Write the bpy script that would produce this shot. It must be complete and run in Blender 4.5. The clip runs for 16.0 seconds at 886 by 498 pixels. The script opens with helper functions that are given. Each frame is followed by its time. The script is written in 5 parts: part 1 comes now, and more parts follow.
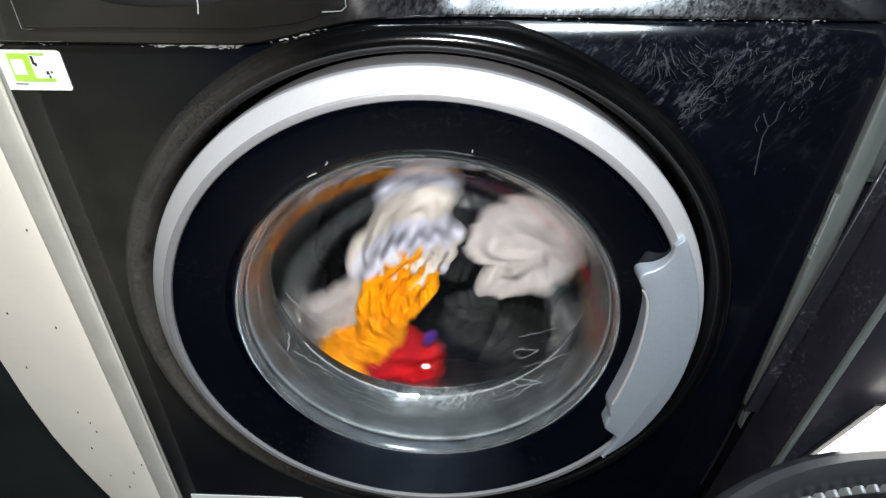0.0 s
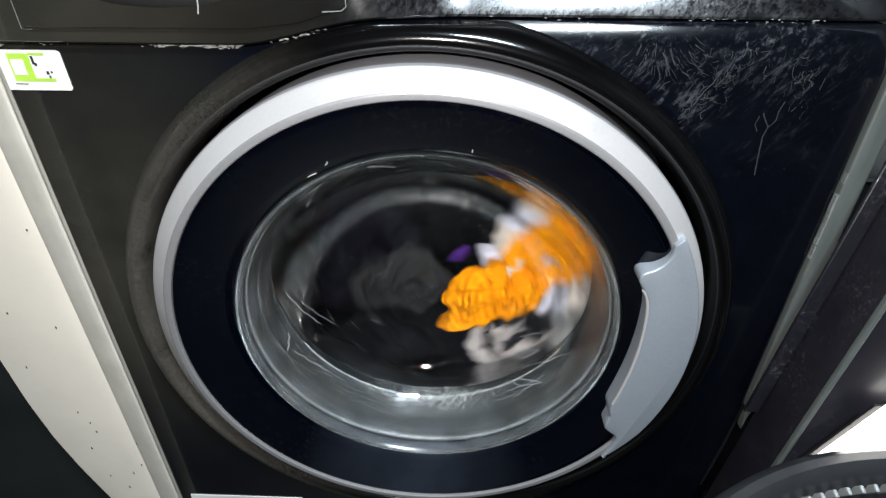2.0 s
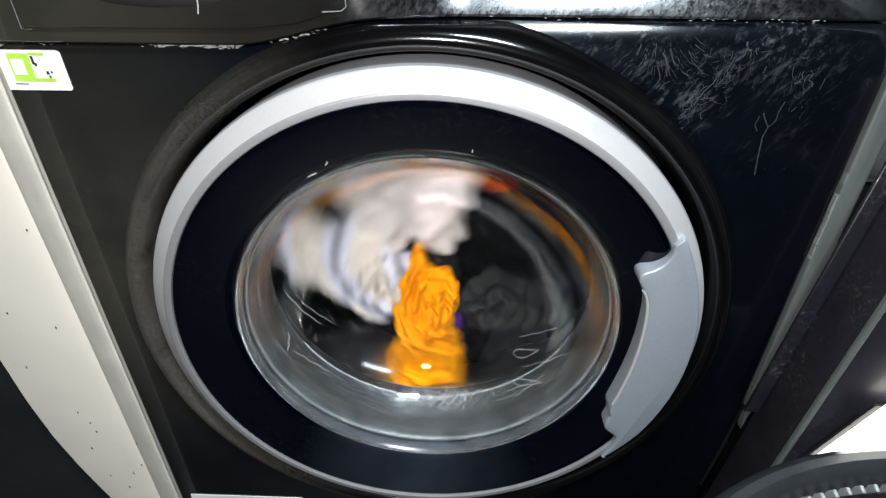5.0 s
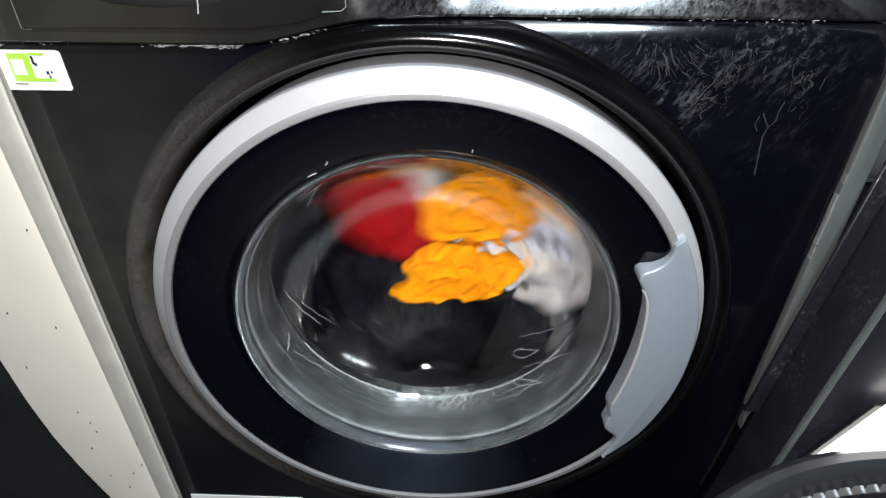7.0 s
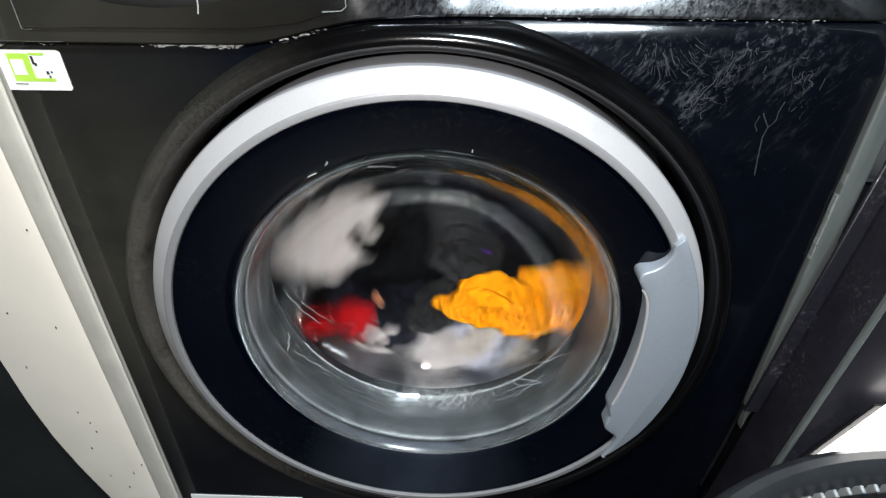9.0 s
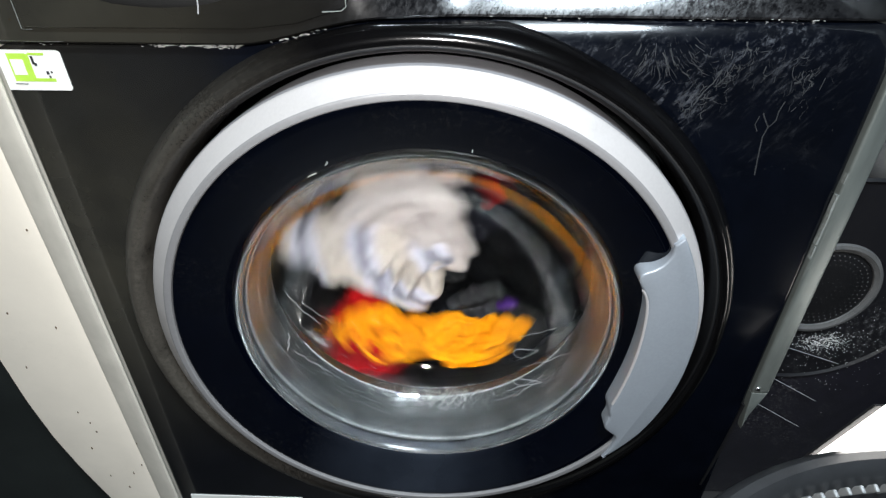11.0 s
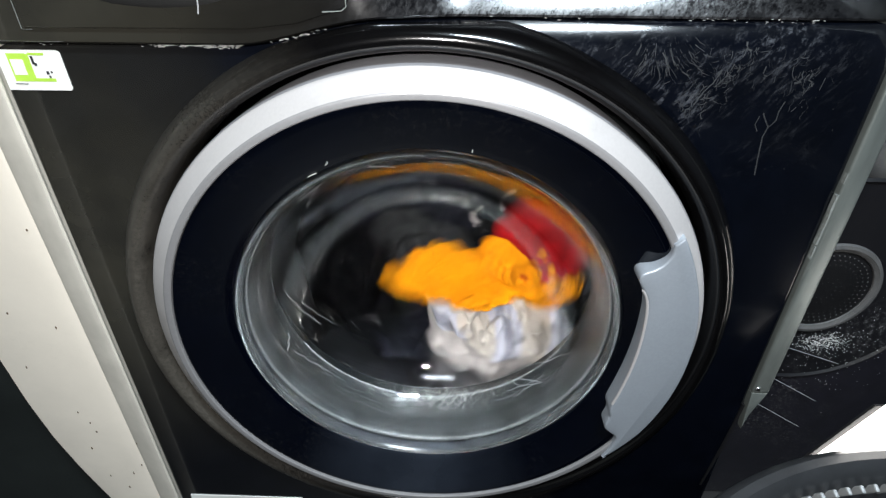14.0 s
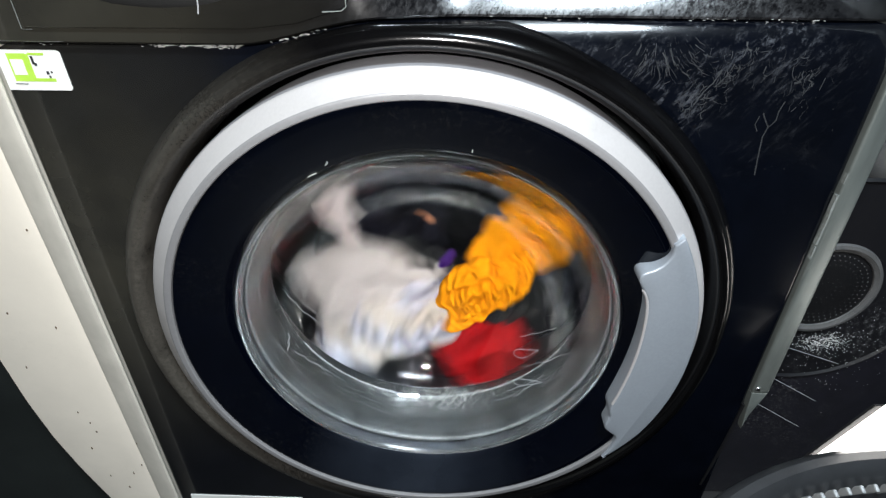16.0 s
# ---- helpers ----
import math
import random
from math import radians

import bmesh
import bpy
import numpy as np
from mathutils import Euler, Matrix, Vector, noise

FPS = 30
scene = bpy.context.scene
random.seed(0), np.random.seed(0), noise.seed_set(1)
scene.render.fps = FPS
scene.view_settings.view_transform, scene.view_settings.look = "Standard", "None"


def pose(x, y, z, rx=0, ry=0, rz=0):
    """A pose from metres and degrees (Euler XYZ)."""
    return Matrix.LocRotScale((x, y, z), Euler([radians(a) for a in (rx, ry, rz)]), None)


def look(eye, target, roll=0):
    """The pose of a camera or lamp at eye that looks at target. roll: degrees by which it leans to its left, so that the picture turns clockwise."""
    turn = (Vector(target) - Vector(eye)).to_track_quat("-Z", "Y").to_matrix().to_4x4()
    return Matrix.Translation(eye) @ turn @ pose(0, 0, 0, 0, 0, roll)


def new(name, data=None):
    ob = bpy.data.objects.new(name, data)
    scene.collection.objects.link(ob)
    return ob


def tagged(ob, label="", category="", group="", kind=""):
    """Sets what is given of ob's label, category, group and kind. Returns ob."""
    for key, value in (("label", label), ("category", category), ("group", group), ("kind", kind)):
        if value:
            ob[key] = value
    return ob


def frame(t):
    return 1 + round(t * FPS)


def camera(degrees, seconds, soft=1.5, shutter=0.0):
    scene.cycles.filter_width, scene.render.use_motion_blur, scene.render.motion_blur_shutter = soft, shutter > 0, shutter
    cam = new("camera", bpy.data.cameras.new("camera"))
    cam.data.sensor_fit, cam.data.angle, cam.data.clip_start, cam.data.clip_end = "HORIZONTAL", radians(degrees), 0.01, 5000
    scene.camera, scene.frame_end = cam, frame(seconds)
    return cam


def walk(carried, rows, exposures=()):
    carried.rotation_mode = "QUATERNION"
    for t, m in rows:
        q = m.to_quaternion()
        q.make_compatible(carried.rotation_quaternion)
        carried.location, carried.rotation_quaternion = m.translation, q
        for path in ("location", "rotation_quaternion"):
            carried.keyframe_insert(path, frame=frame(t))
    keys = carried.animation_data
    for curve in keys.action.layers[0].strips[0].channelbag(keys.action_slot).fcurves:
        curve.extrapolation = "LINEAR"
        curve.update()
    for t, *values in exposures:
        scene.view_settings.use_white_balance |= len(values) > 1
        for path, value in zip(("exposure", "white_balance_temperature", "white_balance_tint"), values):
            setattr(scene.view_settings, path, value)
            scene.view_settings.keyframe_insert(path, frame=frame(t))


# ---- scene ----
ZC = 0.5                     # height of the porthole's centre
cam = camera(78.0, 16.0, soft=1.3, shutter=1.0)
EYE = pose(0.0242, -0.3561, ZC + 0.319, 90 - 32.63, 0, 1.62) @ pose(0, 0, 0, 0, 0, 0.39)
walk(cam, [(0.0, EYE), (16.0, EYE)])

# ---- light ----
world = bpy.data.worlds.new("room_world")
scene.world = world
world.use_nodes = True
world.node_tree.nodes["Background"].inputs[0].default_value = (0.5, 0.55, 0.62, 1)
world.node_tree.nodes["Background"].inputs[1].default_value = 0.015
scene.view_settings.exposure = 0.0


def area_lamp(name, m, size, power, colour, shape="DISK"):
    data = bpy.data.lights.new(name, "AREA")
    data.shape, data.size, data.energy, data.color = shape, size, power, colour
    ob = new(name, data)
    ob.matrix_world = m
    return ob


# the small torch beside the lens, and the room's ceiling lamp
area_lamp("torch", look((0.012, -0.366, ZC + 0.350), (0.0, 0.05, ZC - 0.02)), 0.046, 3.3, (1.0, 0.975, 0.945), "RECTANGLE").data.size_y = 0.013
area_lamp("ceiling_lamp", pose(0.42, -0.75, 2.32, 0, 0, 8), 0.46, 52.0, (0.78, 0.91, 1.0), "RECTANGLE").data.size_y = 0.13

# ---- materials ----


def material(name, colour, rough=0.5, metal=0.0, coat=0.0, grain=0.12, scale=40.0, bump=0.05, bump_scale=300.0,
             dust=0.0, dust_scale=6.0, dust_colour=(0.55, 0.54, 0.52), stretch=(1, 1, 1), sheen=0.0,
             dust_at=None, slant=0.0, fleck_lim=(0.52, 0.75), area_lim=(0.45, 0.72), gleam_or_dirt=None):
    """Principled surface with colour grain at two scales, fine relief and an optional layer of dust and streaks."""
    m = bpy.data.materials.new(name)
    m.use_nodes = True
    nt = m.node_tree
    b = nt.nodes["Principled BSDF"]
    link = nt.links.new
    co = nt.nodes.new("ShaderNodeTexCoord")
    mp = nt.nodes.new("ShaderNodeMapping")
    mp.inputs["Scale"].default_value = stretch
    link(co.outputs["Object"], mp.inputs[0])

    def noise_tex(sc, detail, rough_n=0.6, src=mp.outputs[0]):
        n = nt.nodes.new("ShaderNodeTexNoise")
        n.inputs["Scale"].default_value, n.inputs["Detail"].default_value, n.inputs["Roughness"].default_value = sc, detail, rough_n
        link(src, n.inputs["Vector"])
        return n

    def ramp(src, lo, hi, c0, c1):
        r = nt.nodes.new("ShaderNodeMapRange")
        r.inputs[1].default_value, r.inputs[2].default_value, r.inputs[3].default_value, r.inputs[4].default_value = lo, hi, c0, c1
        link(src, r.inputs[0])
        return r.outputs[0]

    def mix(fac, a, c):
        x = nt.nodes.new("ShaderNodeMix")
        x.data_type = "RGBA"
        for s, v in ((x.inputs[6], a), (x.inputs[7], c)):
            if isinstance(v, tuple):
                s.default_value = (*v, 1)
            else:
                link(v, s)
        link(fac, x.inputs[0])
        return x.outputs[2]

    big, small = noise_tex(scale * 0.12, 3), noise_tex(scale, 5)
    lo = tuple(c * (1 - grain) for c in colour)
    hi = tuple(min(1, c * (1 + grain)) for c in colour)
    c1 = mix(ramp(small.outputs[0], 0.3, 0.7, 0, 1), lo, hi)
    c2 = mix(ramp(big.outputs[0], 0.35, 0.65, 0, 0.5), c1, lo)
    rough_out = ramp(big.outputs[0], 0.3, 0.7, max(0.02, rough * 0.8), min(1, rough * 1.25))
    if dust:
        area = noise_tex(dust_scale, 4)
        turned = nt.nodes.new("ShaderNodeMapping")
        turned.inputs["Scale"].default_value = (1, 1, 0.36 if slant else 1)
        swing = nt.nodes.new("ShaderNodeMapping")
        swing.inputs["Rotation"].default_value = (0, radians(slant), 0)
        link(mp.outputs[0], swing.inputs[0]), link(swing.outputs[0], turned.inputs[0])
        fleck = noise_tex(dust_scale * 22, 8, 0.8, turned.outputs[0])
        a = ramp(area.outputs[0], *area_lim, 0, 1)
        if dust_at:
            # a patch of smears round one place
            far = nt.nodes.new("ShaderNodeVectorMath")
            far.operation = "DISTANCE"
            far.inputs[1].default_value = dust_at[:3]
            link(co.outputs["Object"], far.inputs[0])
            k = nt.nodes.new("ShaderNodeMath")
            k.operation = "MULTIPLY"
            link(ramp(far.outputs[1], dust_at[3] * 0.35, dust_at[3], 1, 0.015), k.inputs[0]), link(a, k.inputs[1])
            a = k.outputs[0]
        f = ramp(fleck.outputs[0], *fleck_lim, 0, dust)
        mu = nt.nodes.new("ShaderNodeMath")
        mu.operation = "MULTIPLY"
        link(a, mu.inputs[0]), link(f, mu.inputs[1])
        c2 = mix(mu.outputs[0], c2, dust_colour)
        ad = nt.nodes.new("ShaderNodeMath")
        ad.operation = "ADD"
        link(rough_out, ad.inputs[0]), link(mu.outputs[0], ad.inputs[1])
        rough_out = ad.outputs[0]
    if gleam_or_dirt:
        # a cloudy reflection put into the colour round one place: x, y, z, reach, most, colour
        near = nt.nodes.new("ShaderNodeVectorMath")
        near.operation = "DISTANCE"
        near.inputs[1].default_value = gleam_or_dirt[:3]
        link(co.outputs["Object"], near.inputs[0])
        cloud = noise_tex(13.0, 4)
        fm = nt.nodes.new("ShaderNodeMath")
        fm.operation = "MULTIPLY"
        link(ramp(near.outputs[1], gleam_or_dirt[3] * 0.2, gleam_or_dirt[3], gleam_or_dirt[4], 0), fm.inputs[0]), link(ramp(cloud.outputs[0], 0.25, 0.62, 0.45, 1), fm.inputs[1])
        c2 = mix(fm.outputs[0], c2, gleam_or_dirt[5])
    link(c2, b.inputs["Base Color"])
    link(rough_out, b.inputs["Roughness"])
    b.inputs["Metallic"].default_value = metal
    b.inputs["Coat Weight"].default_value = coat
    b.inputs["Coat Roughness"].default_value = 0.06
    b.inputs["Sheen Weight"].default_value = sheen
    if bump:
        bn = nt.nodes.new("ShaderNodeBump")
        bn.inputs["Strength"].default_value, bn.inputs["Distance"].default_value = bump, 0.002
        link(noise_tex(bump_scale, 3).outputs[0], bn.inputs["Height"])
        link(bn.outputs[0], b.inputs["Normal"])
    return m


def glass(name, tint, rough=0.02, dirt=0.1, haze=0.0, reach=(0.146, 0.160)):
    """Clear glass with a thin uneven film of dirt, thicker where the seal rubs it round the outside."""
    m = bpy.data.materials.new(name)
    m.use_nodes = True
    nt = m.node_tree
    link = nt.links.new
    b = nt.nodes["Principled BSDF"]
    b.inputs["Base Color"].default_value = (*tint, 1)
    b.inputs["Transmission Weight"].default_value, b.inputs["IOR"].default_value = 1.0, 1.45
    gleam_or_dirt = nt.nodes.new("ShaderNodeBsdfDiffuse")
    gleam_or_dirt.inputs[0].default_value = (0.42, 0.47, 0.50, 1)
    ms = nt.nodes.new("ShaderNodeMixShader")
    co = nt.nodes.new("ShaderNodeTexCoord")

    def spread(src, lo, hi, top):
        r = nt.nodes.new("ShaderNodeMapRange")
        r.inputs[1].default_value, r.inputs[2].default_value, r.inputs[4].default_value = lo, hi, top
        link(src, r.inputs[0])
        return r.outputs[0]

    def cloud(scale):
        n = nt.nodes.new("ShaderNodeTexNoise")
        n.inputs["Scale"].default_value, n.inputs["Detail"].default_value = scale, 7
        link(co.outputs["Object"], n.inputs["Vector"])
        return n.outputs[0]

    def calc(kind, p, q):
        k = nt.nodes.new("ShaderNodeMath")
        k.operation = kind
        link(p, k.inputs[0]), link(q, k.inputs[1])
        return k.outputs[0]

    flat = nt.nodes.new("ShaderNodeVectorMath")
    flat.operation = "MULTIPLY"
    flat.inputs[1].default_value = (1, 0, 1)
    link(co.outputs["Object"], flat.inputs[0])
    far = nt.nodes.new("ShaderNodeVectorMath")
    far.operation = "DISTANCE"
    far.inputs[1].default_value = (0, 0, ZC)
    link(flat.outputs[0], far.inputs[0])
    # fine rubbed rings: noise over the radius and the depth alone
    axes, ring = nt.nodes.new("ShaderNodeSeparateXYZ"), nt.nodes.new("ShaderNodeCombineXYZ")
    link(co.outputs["Object"], axes.inputs[0])
    link(far.outputs[1], ring.inputs[0]), link(axes.outputs[1], ring.inputs[1])
    worn = nt.nodes.new("ShaderNodeTexNoise")
    worn.inputs["Scale"].default_value, worn.inputs["Detail"].default_value = 380, 4
    link(ring.outputs[0], worn.inputs["Vector"])
    rubbed = calc("MULTIPLY", spread(far.outputs[1], *reach, haze), calc("MULTIPLY", spread(cloud(45), 0.28, 0.66, 1.6), spread(worn.outputs[0], 0.36, 0.64, 1.6)))
    link(calc("ADD", spread(cloud(22), 0.52, 0.85, dirt), rubbed), ms.inputs[0])
    rub = spread(far.outputs[1], 0.147, 0.158, haze * 5)
    lift = nt.nodes.new("ShaderNodeMath")
    lift.inputs[1].default_value = rough
    link(rub, lift.inputs[0])
    link(lift.outputs[0], b.inputs["Roughness"])
    link(b.outputs[0], ms.inputs[1])
    link(gleam_or_dirt.outputs[0], ms.inputs[2])
    link(ms.outputs[0], nt.nodes["Material Output"].inputs[0])
    return m


# the pale room reflection at left is painted into both black panels
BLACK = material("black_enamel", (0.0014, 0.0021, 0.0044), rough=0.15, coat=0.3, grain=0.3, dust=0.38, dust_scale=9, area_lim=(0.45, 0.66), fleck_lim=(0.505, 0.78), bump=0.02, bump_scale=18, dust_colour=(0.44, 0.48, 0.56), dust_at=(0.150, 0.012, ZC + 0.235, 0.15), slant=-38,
                 gleam_or_dirt=(-0.33, 0.012, ZC + 0.06, 0.28, 0.66, (0.050, 0.047, 0.036)))
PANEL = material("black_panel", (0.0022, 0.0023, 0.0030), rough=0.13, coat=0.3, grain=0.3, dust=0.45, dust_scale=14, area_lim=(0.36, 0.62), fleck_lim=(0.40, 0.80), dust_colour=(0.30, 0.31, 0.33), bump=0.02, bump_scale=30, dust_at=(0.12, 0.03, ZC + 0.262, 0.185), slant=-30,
                 gleam_or_dirt=(-0.30, 0.01, ZC + 0.26, 0.28, 0.66, (0.050, 0.047, 0.036)))
LIP = material("black_lip", (0.0011, 0.0011, 0.0014), rough=0.13, coat=0.3, grain=0.3, dust=0.62, dust_scale=16, bump=0.03, bump_scale=300, dust_colour=(0.15, 0.137, 0.115), dust_at=(-0.23, 0.0, ZC + 0.0, 0.29),
               fleck_lim=(0.2, 0.75), area_lim=(0.15, 0.45))
SILVER = material("silver_paint", (0.56, 0.55, 0.555), rough=0.4, metal=0.38, grain=0.04, scale=500, bump=0.03, bump_scale=900)
HANDLE = material("silver_handle", (0.29, 0.325, 0.37), rough=0.42, metal=0.3, grain=0.05, scale=400, bump=0.03, bump_scale=900, dust=0.3, dust_scale=18)
# bluish reflection at the surround's foot is painted into the plate's colour
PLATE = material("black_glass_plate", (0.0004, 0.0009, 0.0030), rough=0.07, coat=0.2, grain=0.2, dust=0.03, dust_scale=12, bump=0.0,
                 gleam_or_dirt=(-0.015, 0.0, ZC - 0.190, 0.12, 0.40, (0.040, 0.050, 0.068)))
BOWL = glass("bowl_glass", (0.95, 0.97, 0.97), 0.01, 0.007, 0.034)
RUBBER = material("grey_rubber", (0.0066, 0.0083, 0.0090), rough=0.38, grain=0.35, scale=60, bump=0.1, bump_scale=200)
DARK = material("dark_plastic", (0.008, 0.008, 0.009), rough=0.45, grain=0.2)
STEEL = material("drum_steel", (0.45, 0.46, 0.48), rough=0.3, metal=1.0, grain=0.08)
# flat black for the shade inside joint, grip and holes
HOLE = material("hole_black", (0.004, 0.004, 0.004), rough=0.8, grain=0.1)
GREYSTRIP = material("grey_painted_steel", (0.15, 0.17, 0.163), rough=0.38, metal=0.35, grain=0.25, scale=90, dust=0.3, dust_scale=20, stretch=(1, 1, 0.2))
WHITE = material("aged_white_enamel", (0.86, 0.79, 0.685), rough=0.4, grain=0.05, scale=20, coat=0.15, dust=0.25, dust_scale=8, dust_colour=(0.30, 0.24, 0.16))
PAPER = material("white_sticker", (0.86, 0.88, 0.86), rough=0.35, grain=0.03)
LIME = material("lime_print", (0.45, 0.72, 0.08), rough=0.4, grain=0.1)
INK = material("ink", (0.03, 0.03, 0.035), rough=0.5)
LINT = material("lint", (0.42, 0.42, 0.41), rough=0.9, grain=0.1, scale=400)
SCRATCH_GLINT = material("scratch_and_glint", (0.42, 0.43, 0.45), rough=0.8, grain=0.3, scale=300)
RUNS = material("dried_runs", (0.017, 0.0195, 0.0225), rough=0.8, grain=0.5, scale=250)
CHIP = material("chipped_paint", (0.19, 0.21, 0.205), rough=0.7, grain=0.3, scale=300)
WALL = material("wall_paint", (0.08, 0.08, 0.09), rough=0.85, grain=0.05, scale=12)
PALE_WALL = material("pale_wall_paint", (0.42, 0.40, 0.35), rough=0.85, grain=0.05, scale=12)
TILE = material("floor_tile", (0.030, 0.029, 0.029), rough=0.45, grain=0.15, scale=15)
BOARD = material("black_laminate", (0.0105, 0.0098, 0.0155), rough=0.5, coat=0.2, grain=0.3, dust=0.35, dust_scale=12)
MESHGREY = material("rim_grey", (0.11, 0.11, 0.11), rough=0.5, grain=0.2, dust=0.3, dust_scale=30)
BUCKET = material("grey_bucket", (0.028, 0.030, 0.033), rough=0.32, grain=0.2, coat=0.2)
# glow added for a white glare whose source is unknown
GLARE = material("glare_glow", (0.9, 0.88, 0.84), rough=0.5, grain=0.02)
GLARE.node_tree.nodes["Principled BSDF"].inputs["Emission Color"].default_value = (1.0, 0.955, 0.90, 1)
GLARE.node_tree.nodes["Principled BSDF"].inputs["Emission Strength"].default_value = 6.0


def cloth(name, colour, weave=900.0, grain=0.18, stripes=None, band=None, knit=0.0):
    """Woven cloth: thread relief, optional coloured band and hems, optional knitted ridges."""
    m = material(name, colour, rough=0.9, grain=grain, scale=70, bump=0.35, bump_scale=weave, sheen=0.0)
    nt = m.node_tree
    b = nt.nodes["Principled BSDF"]
    b.inputs["Specular IOR Level"].default_value = 0.06
    if stripes:
        # a pale band with thin dark hems, winding round the middle
        co = nt.nodes.new("ShaderNodeTexCoord")
        w = nt.nodes.new("ShaderNodeTexWave")
        w.wave_type, w.rings_direction = "RINGS", "Y"
        w.inputs["Scale"].default_value, w.inputs["Distortion"].default_value = 4.6, 2.2
        w.inputs["Detail"].default_value, w.inputs["Detail Scale"].default_value = 1.0, 0.6
        aside = nt.nodes.new("ShaderNodeMapping")
        aside.inputs["Location"].default_value = (0.085, 0, 0.05)
        nt.links.new(co.outputs["Object"], aside.inputs[0])
        nt.links.new(aside.outputs[0], w.inputs[0])
        src = b.inputs["Base Color"].links[0].from_socket
        for lo, hi, tone, most in ((0.45, 0.65, band, 0.85), (0.88, 0.99, stripes, 0.6)):
            r = nt.nodes.new("ShaderNodeMapRange")
            r.inputs[1].default_value, r.inputs[2].default_value, r.inputs[4].default_value = lo, hi, most
            nt.links.new(w.outputs[1], r.inputs[0])
            x = nt.nodes.new("ShaderNodeMix")
            x.data_type = "RGBA"
            x.inputs[7].default_value = (*tone, 1)
            nt.links.new(src, x.inputs[6])
            nt.links.new(r.outputs[0], x.inputs[0])
            src = x.outputs[2]
        nt.links.new(src, b.inputs["Base Color"])
    if knit:
        w = nt.nodes.new("ShaderNodeTexWave")
        w.wave_type, w.rings_direction = "RINGS", "Y"
        w.inputs["Scale"].default_value, w.inputs["Distortion"].default_value = 36.0, 9.0
        w.inputs["Detail"].default_value, w.inputs["Detail Scale"].default_value = 2.0, 0.9
        co = nt.nodes.new("ShaderNodeTexCoord")
        nt.links.new(co.outputs["Object"], w.inputs[0])
        bn = nt.nodes.new("ShaderNodeBump")
        bn.inputs["Strength"].default_value, bn.inputs["Distance"].default_value = knit, 0.006
        nt.links.new(w.outputs[1], bn.inputs["Height"])
        nt.links.new(b.inputs["Normal"].links[0].from_socket, bn.inputs["Normal"])
        nt.links.new(bn.outputs[0], b.inputs["Normal"])
    return m


ORANGE = cloth("orange_knit", (0.80, 0.285, 0.003), knit=0.5)
RED = cloth("red_cloth", (0.30, 0.0045, 0.007))
TOWEL = cloth("white_terry", (0.51, 0.475, 0.465), weave=700)
HEMMED = cloth("hemmed_cotton", (0.62, 0.58, 0.535), stripes=(0.05, 0.055, 0.085), band=(0.56, 0.58, 0.70))
BLACKCLOTH = cloth("black_cotton", (0.0016, 0.0016, 0.0022))
GREYCLOTH = cloth("charcoal_jersey", (0.021, 0.0215, 0.0235))
NAVY = cloth("navy_cotton", (0.006, 0.006, 0.011))
BLUE = cloth("blue_cotton", (0.009, 0.036, 0.15))
PURPLE = cloth("purple_cotton", (0.05, 0.015, 0.14))
PINKWHITE = cloth("pinkish_cotton", (0.74, 0.66, 0.655))
TAN = cloth("tan_cloth", (0.55, 0.24, 0.13))

# ---- mesh helpers ----


def part(name, bm, mat, parent=None, label="", smooth=True):
    """Links a bmesh as one mesh object under a thing or a part."""
    me = bpy.data.meshes.new(name)
    bm.to_mesh(me)
    bm.free()
    me.materials.append(mat)
    if smooth:
        me.polygons.foreach_set("use_smooth", [True] * len(me.polygons))
        me.set_sharp_from_angle(angle=radians(38))
    ob = new(name, me)
    ob.parent = parent
    if label:
        tagged(ob, label)
    return ob


def thing(name, label, category, at=(0, 0, 0), group="", kind=""):
    return_ob = new(name)
    return_ob.location = at
    return tagged(return_ob, label, category, group, kind)


def box(x0, x1, y0, y1, z0, z1, bevel=0.0, segments=3):
    bm = bmesh.new()
    bmesh.ops.create_cube(bm, size=1)
    for v in bm.verts:
        v.co = ((x0 + x1) / 2 + v.co.x * (x1 - x0), (y0 + y1) / 2 + v.co.y * (y1 - y0), (z0 + z1) / 2 + v.co.z * (z1 - z0))
    if bevel:
        bmesh.ops.bevel(bm, geom=bm.edges[:], offset=bevel, segments=segments, affect="EDGES", profile=0.5)
    return bm


def revolve(profile, n=128, a0=0.0, a1=360.0, centre=(0, 0, ZC)):
    """Turns a profile of (radius, y) about the porthole's axis."""
    bm = bmesh.new()
    closed = a1 - a0 >= 360
    rows = []
    for i in range(n if closed else n + 1):
        a = radians(a0 + (a1 - a0) * i / n)
        rows.append([bm.verts.new((centre[0] + r * math.cos(a), centre[1] + y, centre[2] + r * math.sin(a))) for r, y in profile])
    for i in range(n):
        p, q = rows[i], rows[(i + 1) % len(rows)]
        for j in range(len(profile) - 1):
            bm.faces.new((p[j], p[j + 1], q[j + 1], q[j]))
    if closed and abs(profile[0][0] - profile[-1][0]) + abs(profile[0][1] - profile[-1][1]) < 1e-6:
        bmesh.ops.remove_doubles(bm, verts=bm.verts, dist=1e-6)
    bmesh.ops.recalc_face_normals(bm, faces=bm.faces)
    return bm


